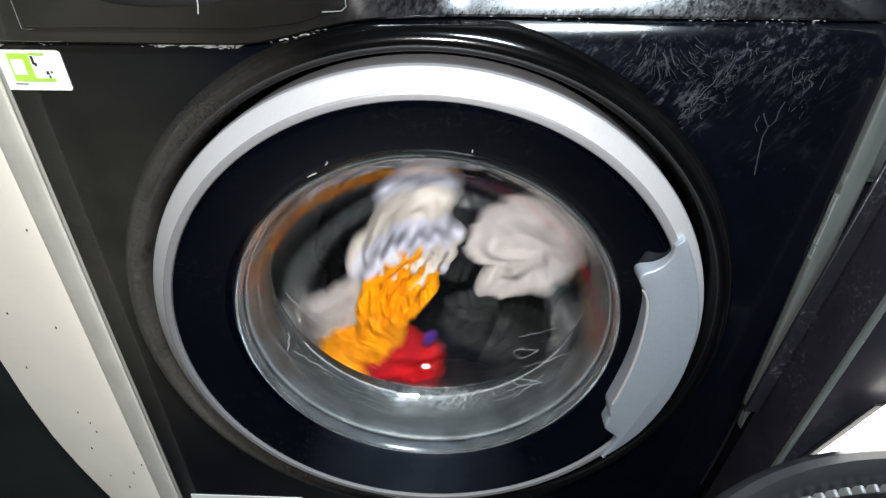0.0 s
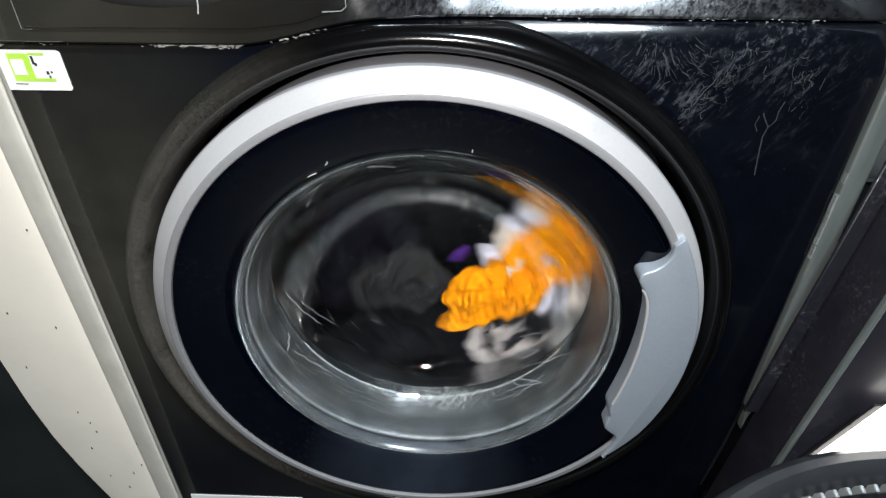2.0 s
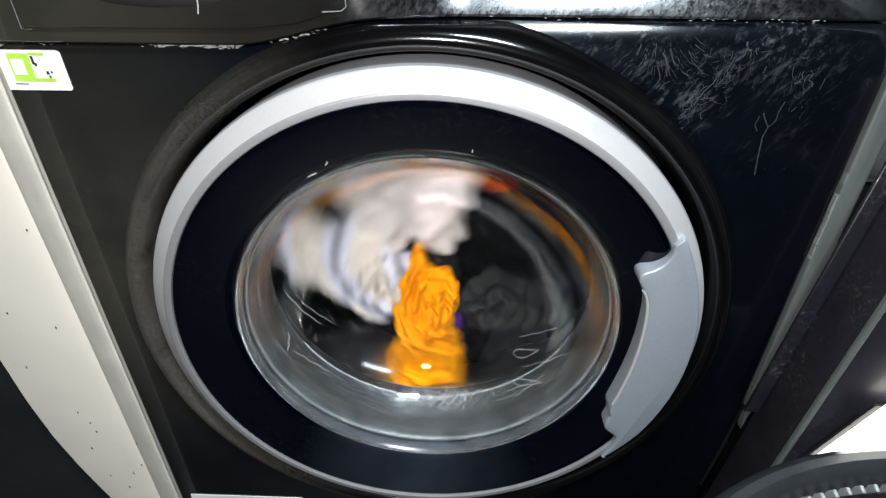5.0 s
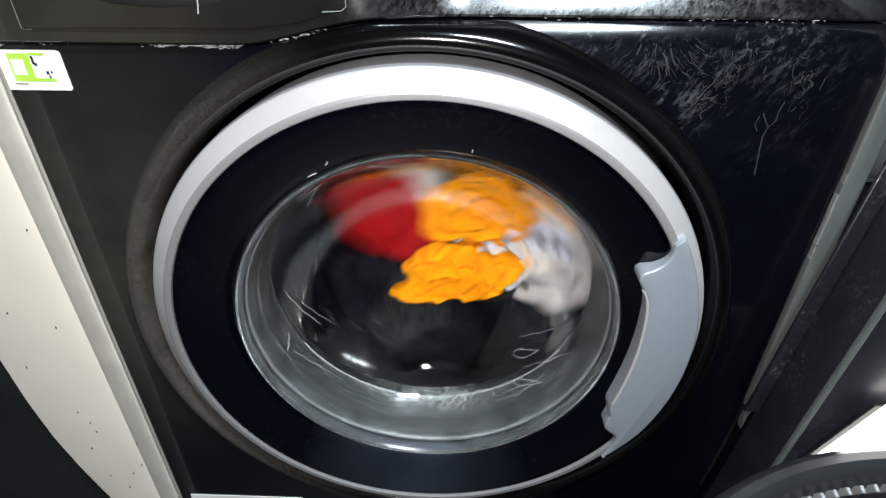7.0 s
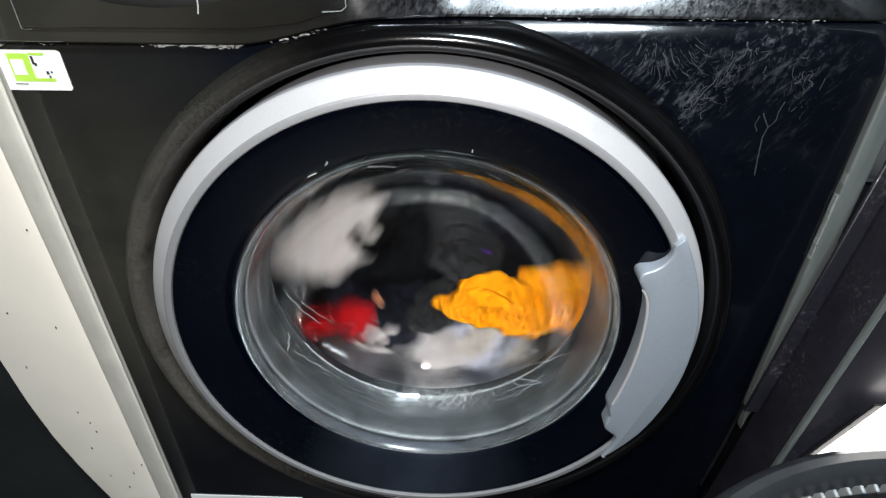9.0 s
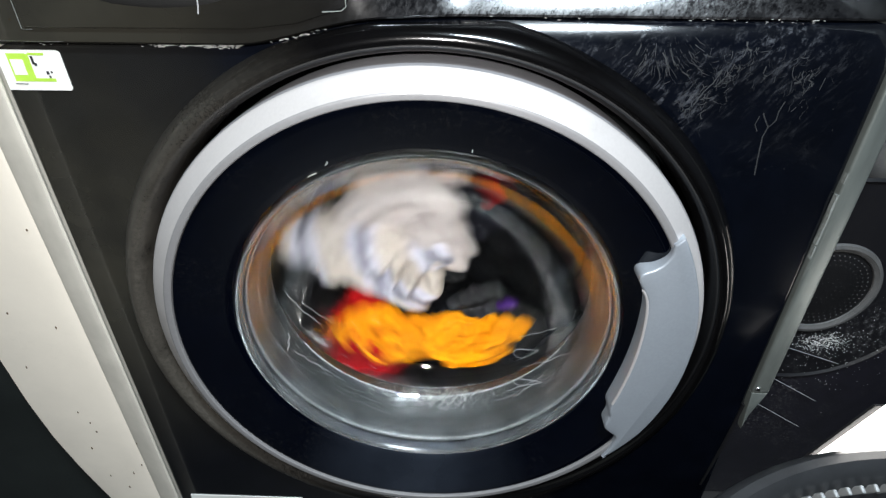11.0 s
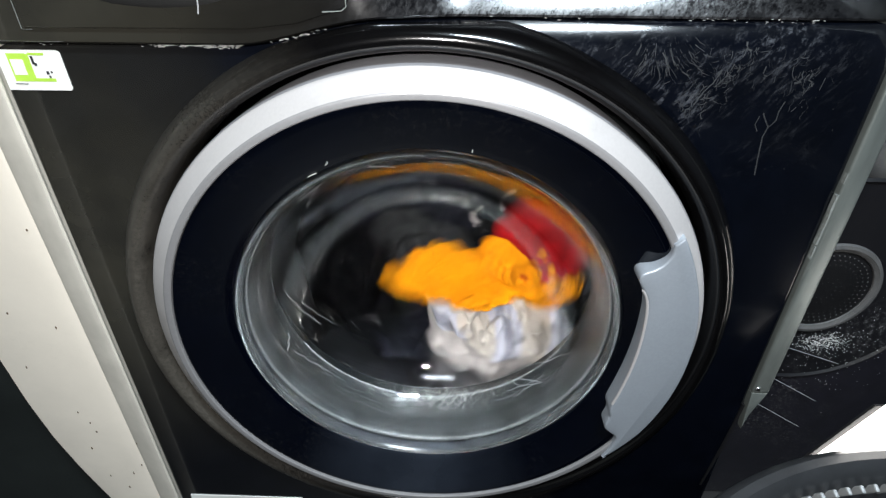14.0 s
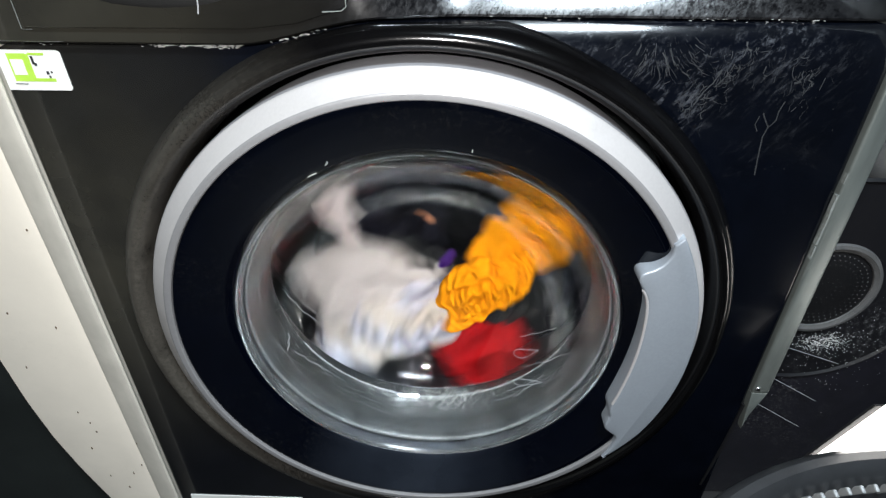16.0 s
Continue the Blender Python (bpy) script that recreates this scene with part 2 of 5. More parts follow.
def slab(outline, y0, y1, bevel=0.0):
    """A plate whose outline is a list of (x, z), between two depths."""
    bm = bmesh.new()
    vs = [bm.verts.new((x, y0, z)) for x, z in outline]
    f = bm.faces.new(vs)
    ex = bmesh.ops.extrude_face_region(bm, geom=[f])
    for v in ex["geom"]:
        if isinstance(v, bmesh.types.BMVert):
            v.co.y = y1
    bmesh.ops.recalc_face_normals(bm, faces=bm.faces)
    if bevel:
        edges = [e for e in bm.edges if all(abs(v.co.y - y0) < 1e-6 for v in e.verts)]
        bmesh.ops.bevel(bm, geom=edges, offset=bevel, segments=3, affect="EDGES", profile=0.5)
    return bm


def tube(points, r, n=8):
    """A round bar along points."""
    bm = bmesh.new()
    rings = []
    pts = [Vector(q) for q in points]
    for i, q in enumerate(pts):
        d = (pts[min(i + 1, len(pts) - 1)] - pts[max(i - 1, 0)]).normalized()
        u = d.orthogonal().normalized()
        w = d.cross(u)
        rings.append([bm.verts.new(q + r * (math.cos(2 * math.pi * k / n) * u + math.sin(2 * math.pi * k / n) * w)) for k in range(n)])
    for p, q in zip(rings, rings[1:]):
        for k in range(n):
            bm.faces.new((p[k], p[(k + 1) % n], q[(k + 1) % n], q[k]))
    bm.faces.new(rings[0][::-1]), bm.faces.new(rings[-1])
    return bm


# ---- room ----
def room():
    for name, b, mat in (("floor", (-1.6, 1.6, -1.9, 0.75, -0.05, 0.0), TILE), ("ceiling", (-1.6, 1.6, -1.9, 0.75, 2.4, 2.45), WALL),
                         ("wall_north", (-1.6, 1.6, 0.70, 0.75, 0.0, 2.4), WALL), ("wall_south", (-1.6, 1.6, -1.95, -1.9, 0.0, 2.4), WALL),
                         ("wall_west", (-1.65, -1.6, -1.9, 0.75, 0.0, 2.4), PALE_WALL), ("wall_east", (1.6, 1.65, -1.9, 0.75, 0.0, 2.4), WALL)):
        tagged(part(name, box(*b), mat, smooth=False), "plain painted room surface" if "wall" in name else "plain " + name, name.split("_")[0], kind="structure")


room()

# ---- washing machine ----
FACE = 0.012
LEFT, RIGHT = -0.287, 0.3005


def seam(x):
    """Height of the joint between the front panel and the control panel."""
    s = min(1, max(0, (x + 0.125) / 0.10))
    return ZC + 0.2365 + 0.0165 * s * s * (3 - 2 * s)


def roll(x):
    """How far the panels round off towards their joint: not at all over the drawer, fully beyond it."""
    s = min(1, max(0, (x + 0.05) / 0.08))
    return s * s * (3 - 2 * s)


machine = thing("washing_machine", "black front-loading washing machine running a load, dusty enamel", "washing machine")


def front_panel():
    prof = [(0.2555, 0.030), (0.2560, FACE + 0.0004), (0.2570, FACE)]
    lip = revolve([(0.2345, 0.045), (0.2352, 0.016), (0.2362, 0.009), (0.2380, 0.0034), (0.2402, 0.0), (0.2428, -0.0022), (0.2458, -0.0026), (0.2490, -0.0010), (0.2520, 0.0020), (0.2545, 0.0058),
                   (0.2566, 0.0098), (0.2580, 0.0135), (0.2584, 0.0300)], 240)
    for v in lip.verts:
        v.co.z = min(v.co.z, seam(v.co.x) - 0.0004)
    part("porthole_lip", lip, LIP, machine, "raised black lip round the porthole, dusty")
    n = 240
    bm = bmesh.new()
    rows = []
    for i in range(n):
        a = 2 * math.pi * i / n
        c, s = math.cos(a), math.sin(a)
        ring = []
        for r, y in prof:
            z = ZC + r * s
            ring.append(bm.verts.new((r * c, y, min(z, seam(r * c) - 0.0006 - 0.00002 * r))))
        # out to the panel's edge
        k = 1e9
        if abs(c) > 1e-6:
            k = min(k, ((RIGHT if c > 0 else LEFT) / c))
        lim = (seam(0.25 * c) - ZC) if s > 0 else -(0.08 - ZC)
        for _ in range(6):
            kz = lim / abs(s) if abs(s) > 1e-6 else 1e9
            kk = min(k, kz)
            if s > 0:
                lim = seam(kk * c) - ZC
        kk = max(kk, 0.2578)
        z_out = ZC + kk * s
        if s > 0:
            z_out = min(z_out, seam(kk * c))
        x_out = kk * c
        for f in (0.06, 0.12, 0.18, 0.25, 0.32, 0.38, 0.44, 0.5, 0.55, 0.6, 0.65, 0.7, 0.74, 0.78, 0.82, 0.85, 0.88, 0.91, 0.935, 0.96, 0.985, 1.0):
            r = 0.2570 + (kk - 0.2570) * f
            x, z = r * c, min(ZC + r * s, seam(r * c))
            d = max(0.0, 0.026 - (seam(x) - z))
            drop = 17.0 * d * d
            edge = 0.0012 * max(0, (f - 0.96) / 0.04) ** 2
            ring.append(bm.verts.new((x, FACE + edge + roll(x) * drop, z)))
        ring.append(bm.verts.new((ring[-1].co.x, FACE + 0.045, ring[-1].co.z)))
        rows.append(ring)
    for i in range(n):
        p, q = rows[i], rows[(i + 1) % n]
        for j in range(len(p) - 1):
            bm.faces.new((p[j], q[j], q[j + 1], p[j + 1]))
    bmesh.ops.recalc_face_normals(bm, faces=bm.faces)
    return part("front_panel", bm, BLACK, machine, "glossy black enamel front with dust and smears, pale reflection painted at left")


front_panel()


def shell():
    for name, b in (("side_panel", (LEFT, LEFT + 0.004, FACE + 0.031, 0.62, 0.05, 0.84)), ("side_panel", (RIGHT - 0.004, RIGHT, FACE + 0.031, 0.62, 0.05, 0.84)),
                    ("back_panel", (LEFT + 0.005, RIGHT - 0.005, 0.615, 0.62, 0.05, 0.84)), ("worktop", (LEFT, RIGHT, 0.088, 0.62, 0.841, 0.862)),
                    ("base_plate", (LEFT + 0.005, RIGHT - 0.005, 0.05, 0.61, 0.05, 0.06)), ("kick_panel", (LEFT, RIGHT, 0.02, 0.05, 0.02, 0.078))):
        part(name, box(*b, 0.0015, 1), BLACK if name != "worktop" else DARK, machine)
    for x in (LEFT + 0.04, RIGHT - 0.04):
        for y in (0.08, 0.56):
            part("foot", revolve([(0.0, -0.0), (0.02, 0.0), (0.02, 0.03), (0, 0.03)], 16, centre=(0, 0, 0)), DARK, machine).matrix_basis = Matrix.Translation((x, y, 0.021)) @ pose(0, 0, 0, -90) @ pose(0, 0, -0.0, 180)


shell()


def control_panel():
    """Panel above the joint: lower edge rolls inwards, slight lean back."""
    n = 120
    bm = bmesh.new()
    # height over the joint, depth beside the drawer, depth beyond it
    prof = [(0.0010, 0.040, 0.045), (0.0010, 0.0130, 0.0290), (0.0015, 0.0097, 0.0270), (0.0030, 0.0080, 0.0266), (0.0060, 0.0080, 0.0284), (0.012, 0.0085, 0.0327), (0.022, 0.0090, 0.0400), (0.045, 0.0110, 0.0560),
            (0.10, 0.0145, 0.085), (0.105, 0.09, 0.09)]
    rows = []
    for i in range(n + 1):
        x = LEFT + (RIGHT - LEFT) * i / n
        rows.append([bm.verts.new((x, y0 + (y1 - y0) * roll(x), seam(x) + dz if dz < 0.05 else ZC + 0.237 + dz)) for dz, y0, y1 in prof])
    for p, q in zip(rows, rows[1:]):
        for j in range(len(prof) - 1):
            bm.faces.new((p[j], p[j + 1], q[j + 1], q[j]))
    bmesh.ops.recalc_face_normals(bm, faces=bm.faces)
    part("control_panel", bm, PANEL, machine, "dusty black plastic control fascia, pale reflection painted at left")
    # black strip put behind the joint in place of the shade there
    part("joint_shade", box(LEFT + 0.004, RIGHT - 0.004, 0.050, 0.053, ZC + 0.22, ZC + 0.262), HOLE, machine)
    drawer = part("detergent_drawer", slab([(-0.256, ZC + 0.2478), (-0.112, ZC + 0.2485), (-0.080, ZC + 0.252), (-0.054, ZC + 0.2595), (-0.047, ZC + 0.2625), (-0.0455, ZC + 0.267),
                                            (-0.0455, ZC + 0.32), (-0.256, ZC + 0.32)], 0.0065, 0.02, 0.001), PANEL, machine, "black detergent drawer front with a scooped grip")
    # black ellipsoid stands in for the shade of the scooped grip
    bm = bmesh.new()
    bmesh.ops.create_uvsphere(bm, u_segments=32, v_segments=12, radius=1)
    for v in bm.verts:
        v.co = (-0.164 + v.co.x * 0.058, 0.0085 + v.co.y * 0.004, ZC + 0.272 + v.co.z * 0.013)
    part("grip_shade", bm, HOLE, drawer)
    part("drawer_edge", tube([(-0.0620, 0.0055, ZC + 0.2595), (-0.0500, 0.0055, ZC + 0.2602), (-0.0468, 0.0055, ZC + 0.2625), (-0.0462, 0.0055, ZC + 0.285)], 0.00035, 6), CHIP, drawer)
    part("water_mark", tube([(-0.1400, 0.0056, ZC + 0.2575), (-0.1390, 0.0056, ZC + 0.2620), (-0.1385, 0.0056, ZC + 0.2680)], 0.0005, 5), SCRATCH_GLINT, drawer)
    part("drawer_edge", tube([(-0.2568, 0.0060, ZC + 0.30), (-0.2568, 0.0060, ZC + 0.2472), (-0.25, 0.0060, ZC + 0.2472)], 0.00022, 6), CHIP, drawer)


control_panel()


def door():
    d = new("door")
    d.parent = machine
    tagged(d, "closed porthole door with a silver ring and black surround")
    # silver ring: outer wall, broad outward bevel, narrow inner land
    part("outer_band", revolve([(0.2285, 0.04), (0.2302, 0.012), (0.2302, 0.001), (0.2296, -0.0008)], 200), material("grey_band", (0.32, 0.32, 0.34), rough=0.5, metal=0.4), d)
    part("ring", revolve([(0.2296, -0.0004), (0.2290, -0.0016), (0.2280, -0.0026), (0.2165, -0.0118)], 240), SILVER, d, "brushed silver plastic door ring")
    # land coloured darker than the ring for the shade at its foot
    part("inner_land", revolve([(0.2165, -0.0118), (0.2155, -0.0124), (0.2145, -0.0126), (0.2112, -0.0123), (0.2104, -0.0115), (0.2102, -0.004)], 240), material("shaded_land", (0.26, 0.26, 0.27), rough=0.42, metal=0.3, grain=0.06, scale=300), d, "inner edge of the ring, coloured grey for the shade at its foot")
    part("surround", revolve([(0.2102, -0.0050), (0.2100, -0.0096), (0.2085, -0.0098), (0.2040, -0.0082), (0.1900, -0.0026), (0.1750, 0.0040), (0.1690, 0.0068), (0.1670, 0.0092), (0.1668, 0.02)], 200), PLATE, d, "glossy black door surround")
    out = [(0.1665, 0.0090), (0.1655, 0.0062), (0.1635, 0.0066), (0.1612, 0.0100), (0.1585, 0.0200), (0.1550, 0.0350), (0.1480, 0.0520), (0.1380, 0.0680), (0.1260, 0.0825), (0.113, 0.0955),
           (0.098, 0.1070), (0.078, 0.1175), (0.052, 0.1260), (0.026, 0.1302), (0.0005, 0.1315)]
    back = [(0.0005, 0.1370), (0.026, 0.1355), (0.052, 0.1313), (0.079, 0.1228), (0.1005, 0.1118), (0.1165, 0.0995), (0.1300, 0.0860), (0.1425, 0.0705), (0.1525, 0.0545), (0.1592, 0.0365), (0.1622, 0.0215),
            (0.1665, 0.018)]
    bowl = part("glass_bowl", revolve(out + back + [out[0]], 160), BOWL, d, "thick clear glass bowl, smeared and scratched")
    bowl.visible_shadow = False
    # handle: a broad crescent on the opening side
    inner = [(0.2125, 30.5), (0.2080, 28.0), (0.1960, 26.2), (0.1840, 26.6), (0.1800, 24.8), (0.1810, 22.0), (0.1835, 18.0), (0.1790, 8.0), (0.1765, -2.0), (0.1760, -12.0), (0.1775, -20.0),
             (0.1790, -22.8), (0.1845, -24.5), (0.1865, -29.0), (0.1960, -30.0), (0.2060, -30.2), (0.2105, -33.0), (0.2140, -36.0), (0.2160, -38.5)]
    for _ in range(2):
        cut = [inner[0]]
        for (r0, a0), (r1, a1) in zip(inner, inner[1:]):
            cut += [(r0 * 0.75 + r1 * 0.25, a0 * 0.75 + a1 * 0.25), (r0 * 0.25 + r1 * 0.75, a0 * 0.25 + a1 * 0.75)]
        inner = cut + [inner[-1]]
    outer = [(0.2215 - 0.0045 * max(0, -26 - a) / 15, a) for a in range(-38, 32, 3)]
    pol = lambda r, a: (r * math.cos(radians(a)), ZC + r * math.sin(radians(a)))
    bm = slab([pol(r, a) for r, a in inner + outer], -0.0155, 0.004, 0.0020)
    h = part("handle", bm, HANDLE, d, "silver-grey moulded door handle")
    part("grip_lip", tube([(pol(r, a)[0], -0.0142, pol(r, a)[1]) for r, a in inner[22:43]], 0.0012, 8), SILVER, h)
    return d


door_part = door()


def gasket():
    # jagged pale strip paints the shine along the wet rim's lower arc
    rim = revolve([(0.1594, 0.0768), (0.1588, 0.0775), (0.1586, 0.0784), (0.1591, 0.0792)], 420, 210, 330)
    rnd = random.Random(17)
    for v in rim.verts:
        k = 1 + rnd.gauss(0, 0.0022)
        v.co = (v.co.x * k, v.co.y + rnd.gauss(0, 0.0004), ZC + (v.co.z - ZC) * k)
    part("rim_glint", rim, material("glint_rubber", (0.16, 0.165, 0.17), rough=0.2, coat=0.5, grain=0.5, scale=220, bump=0.5, bump_scale=500), machine, "pale strip painting the shine on the door seal's wet rim")
    part("bowl_flange", revolve([(0.1664, 0.0215), (0.1640, 0.0225), (0.1628, 0.0240)], 160), material("grey_flange", (0.07, 0.075, 0.078), rough=0.4, grain=0.3, scale=90), machine)
    part("gasket", revolve([(0.215, 0.050), (0.190, 0.046), (0.176, 0.034), (0.1695, 0.028), (0.1672, 0.032), (0.1668, 0.040), (0.1678, 0.048), (0.1652, 0.056), (0.1640, 0.066), (0.1618, 0.0745), (0.1600, 0.0770), (0.1592, 0.0785),
                           (0.1600, 0.0805), (0.166, 0.083), (0.170, 0.092), (0.172, 0.1025), (0.236, 0.1035)], 160), RUBBER, machine, "grey rubber door seal with a wet rim")


gasket()


def drum():
    d = new("drum")
    d.parent = machine
    d.location = (0, 0.105, ZC)
    part("drum_wall", revolve([(0.19, 0.0), (0.236, 0.004), (0.240, 0.02), (0.240, 0.30), (0.236, 0.316), (0.0, 0.318)], 96, centre=(0, 0, 0)), STEEL, d)
    for k in range(3):
        bm = box(-0.03, 0.03, 0.03, 0.29, 0.19, 0.236, 0.012)
        for v in bm.verts:
            if v.co.z < 0.21:
                v.co.x *= 0.45
        bmesh.ops.rotate(bm, verts=bm.verts, cent=(0, 0, 0), matrix=Matrix.Rotation(radians(120 * k), 3, "Y"))
        part("paddle", bm, STEEL, d)
    hole = bmesh.new()
    bmesh.ops.create_circle(hole, cap_ends=True, segments=8, radius=0.0022)
    me = bpy.data.meshes.new("drum_hole")
    hole.to_mesh(me)
    hole.free()
    me.materials.append(HOLE)
    for i in range(36):
        for j in range(8):
            a = radians(10 * i + 5 * (j % 2))
            ob = new("drum_hole", me)
            ob.parent = d
            ob.matrix_basis = Matrix.Translation((0.2392 * math.cos(a), 0.05 + 0.03 * j, 0.2392 * math.sin(a))) @ Vector((-math.cos(a), 0, -math.sin(a))).to_track_quat("Z", "Y").to_matrix().to_4x4()
    return d


drum_part = drum()


def sticker():
    s = part("sticker", slab([(-0.2855, ZC + 0.2331), (-0.2440, ZC + 0.2331), (-0.2418, ZC + 0.2318), (-0.2412, ZC + 0.2078), (-0.2424, ZC + 0.2064), (-0.2855, ZC + 0.2062)], FACE - 0.0007, FACE - 0.0001), PAPER, machine, "white rating sticker with lime print")
    for x0, x1, z0, z1, mat in ((-0.2815, -0.2690, 0.2085, 0.2295, LIME), (-0.2668, -0.2535, 0.2085, 0.2110, LIME), (-0.2668, -0.2560, 0.2282, 0.2300, LIME), (-0.2800, -0.2715, 0.2135, 0.2250, PAPER),
                                (-0.2690, -0.2668, 0.2085, 0.2290, LIME), (-0.2655, -0.2640, 0.2215, 0.2275, INK), (-0.2640, -0.2628, 0.2205, 0.2225, INK), (-0.2580, -0.2565, 0.2140, 0.2165, INK),
                                (-0.2550, -0.2540, 0.2150, 0.2165, INK), (-0.2570, -0.2560, 0.2115, 0.2130, INK), (-0.2825, -0.2740, 0.2062, 0.2068, INK)):
        z0, z1 = 0.2062 + (z0 - 0.2015) * 0.88, 0.2062 + (z1 - 0.2015) * 0.88
        part("printed_mark", slab([(x0 + 0.003, ZC + z0), (x1 + 0.003, ZC + z0), (x1 + 0.003, ZC + z1), (x0 + 0.003, ZC + z1)], FACE - (0.0013 if mat in (INK, PAPER) else 0.0010), FACE - 0.0006), mat, s)
    part("lower_label", slab([(-0.274, ZC - 0.258), (-0.145, ZC - 0.258), (-0.145, ZC - 0.29), (-0.274, ZC - 0.29)], FACE - 0.0008, FACE - 0.0001), PAPER, machine, "white paper label near the base")


sticker()


STRIP0, STRIP1 = 0.3012, 0.3168


def side_strip():
    s = part("side_strip", box(STRIP0, STRIP1, FACE - 0.004, FACE + 0.03, ZC - 0.066, 0.84, 0.0022, 3), GREYSTRIP, machine, "grey painted steel edge strip with chipped paint")
    rnd = random.Random(12)
    for z, h, w in ((0.597, 0.042, 0.0016), (0.584, 0.011, 0.0011), (0.648, 0.008, 0.0005)):
        left = [(STRIP0 - w * rnd.uniform(0.3, 1.2), z + h * (1 - i / 7)) for i in range(8)]
        part("paint_chip", slab([(STRIP0 + 0.0003, z), (STRIP0 + 0.0003, z + h)] + left, FACE - 0.0036, FACE - 0.0002), CHIP, s)
    part("screw", revolve([(0, -0.001), (0.002, -0.001), (0.0026, 0.0)], 12, centre=(STRIP0 + 0.004, FACE - 0.004, ZC - 0.060)), STEEL, s)
    part("strip_end", slab([(STRIP0 + 0.0005, ZC - 0.0662), (STRIP0 + 0.0025, ZC - 0.090), (STRIP0 + 0.0050, ZC - 0.116), (STRIP0 + 0.0070, ZC - 0.095), (STRIP1 - 0.0005, ZC - 0.0662)], FACE - 0.0035, FACE + 0.004, 0.0006), GREYSTRIP, s, "bent pointed end of the strip")
    part("lower_edge", slab([(STRIP0 - 0.005, ZC - 0.150), (STRIP0 - 0.001, ZC - 0.085), (STRIP0 + 0.001, ZC - 0.085), (STRIP0 - 0.002, ZC - 0.150), (STRIP0 - 0.008, ZC - 0.21), (STRIP0 - 0.010, ZC - 0.21)], FACE - 0.001, FACE + 0.02), DARK, machine, "scuffed dark lower edge of the front")


side_strip()


def residue():
    """Lint threads on the glass, crumbs of dried powder along the joint."""
    rnd = random.Random(5)
    bm = bmesh.new()
    me = bpy.data.meshes.new("tmp")
    for k in range(420):
        a = radians(-90 + rnd.gauss(2, 13))
        u = min(1.25, max(0.0, rnd.gauss(0.85, 0.3)))
        pts = []
        d = rnd.uniform(0, 6.28)
        for i in range(6):
            d += rnd.gauss(0, 0.9)
            a += 0.013 * math.cos(d)
            u = min(1.35, max(0.0, u + 0.10 * math.sin(d)))
            r = 0.1655 - 0.0068 * u - 0.0008 - 0.0012 * rnd.random()
            pts.append((r * math.cos(a), 0.050 + 0.028 * u, ZC + r * math.sin(a)))
        t = tube(pts, rnd.uniform(0.00004, 0.00010), 4)
        t.to_mesh(me)
        t.free()
        bm.from_mesh(me)
    tagged(part("lint_threads", bm, LINT, door_part, "pale lint threads stuck inside the glass"), kind="stuff")
    # fluff caught on the door's rim
    for name, pts in (("fluff", [(-0.0712, 0.0048, ZC + 0.1570), (-0.0690, 0.0040, ZC + 0.1592), (-0.0700, 0.0042, ZC + 0.1615), (-0.0678, 0.0045, ZC + 0.1642)]),
                      ("fluff", [(-0.0853, 0.0058, ZC + 0.1470), (-0.0815, 0.0055, ZC + 0.1492), (-0.0787, 0.0058, ZC + 0.1502)]), ("fluff", [(0.0340, 0.0045, ZC + 0.1690), (0.0345, 0.0040, ZC + 0.1715)])):
        part(name, tube(pts, 0.0004, 5), LINT, door_part)
    # glints on the inside of the glass, drawn as thin pale tubes
    bm = bmesh.new()
    depth = [(0.1585, 0.0200), (0.1550, 0.0350), (0.1480, 0.0520), (0.1380, 0.0680), (0.1260, 0.0825), (0.113, 0.0955), (0.098, 0.1070), (0.078, 0.1175), (0.052, 0.1260)]

    def on_glass(r, deg):
        rs = [q[0] for q in depth][::-1]
        return (r * math.cos(radians(deg)), float(np.interp(r, rs, [q[1] for q in depth][::-1])) - 0.0006, ZC + r * math.sin(radians(deg)))

    for r0, r1, d0, d1, wob, w in ((0.140, 0.128, 182, 206, 0.0004, 0.00014), (0.132, 0.120, 190, 212, 0.0004, 0.00010), (0.150, 0.146, 205, 222, 0.0004, 0.00014), (0.147, 0.152, 198, 203, 0.0008, 0.00020),
                                   (0.150, 0.148, 306, 322, 0.0004, 0.00014), (0.146, 0.149, 304, 320, 0.0004, 0.00010), (0.138, 0.150, 315, 338, 0.0004, 0.00010), (0.120, 0.135, 322, 340, 0.0004, 0.00014),
                                   (0.152, 0.150, 96, 118, 0.0004, 0.00010), (0.140, 0.146, 78, 100, 0.0004, 0.00010), (0.125, 0.138, 104, 112, 0.0004, 0.00014), (0.148, 0.140, 128, 140, 0.0004, 0.00010)):
        pts = [on_glass(r0 + (r1 - r0) * i / 9 + wob * math.sin(i * 1.7), d0 + (d1 - d0) * i / 9) for i in range(10)]
        t = tube(pts, w * 1.9, 5)
        t.to_mesh(me)
        t.free()
        bm.from_mesh(me)
    # two looped glints, drawn as pale tubes too
    for r0, d0, wide in ((0.132, 320, 0.0052), (0.147, 314, 0.0030)):
        loop = [on_glass(r0 + wide * math.sin(2 * math.pi * i / 18) * (0.5 - 0.5 * math.cos(2 * math.pi * i / 18)) + 0.004 * math.cos(2 * math.pi * i / 18), d0 + 6 * math.cos(2 * math.pi * i / 18)) for i in range(19)]
        t = tube(loop, 0.00026, 5)
        t.to_mesh(me)
        t.free()
        bm.from_mesh(me)
    # fine rubbed arcs round the glass and small drops dried on it
    for k in range(95):
        r0 = rnd.uniform(0.146, 0.1565) if k < 60 else rnd.uniform(0.085, 0.145)
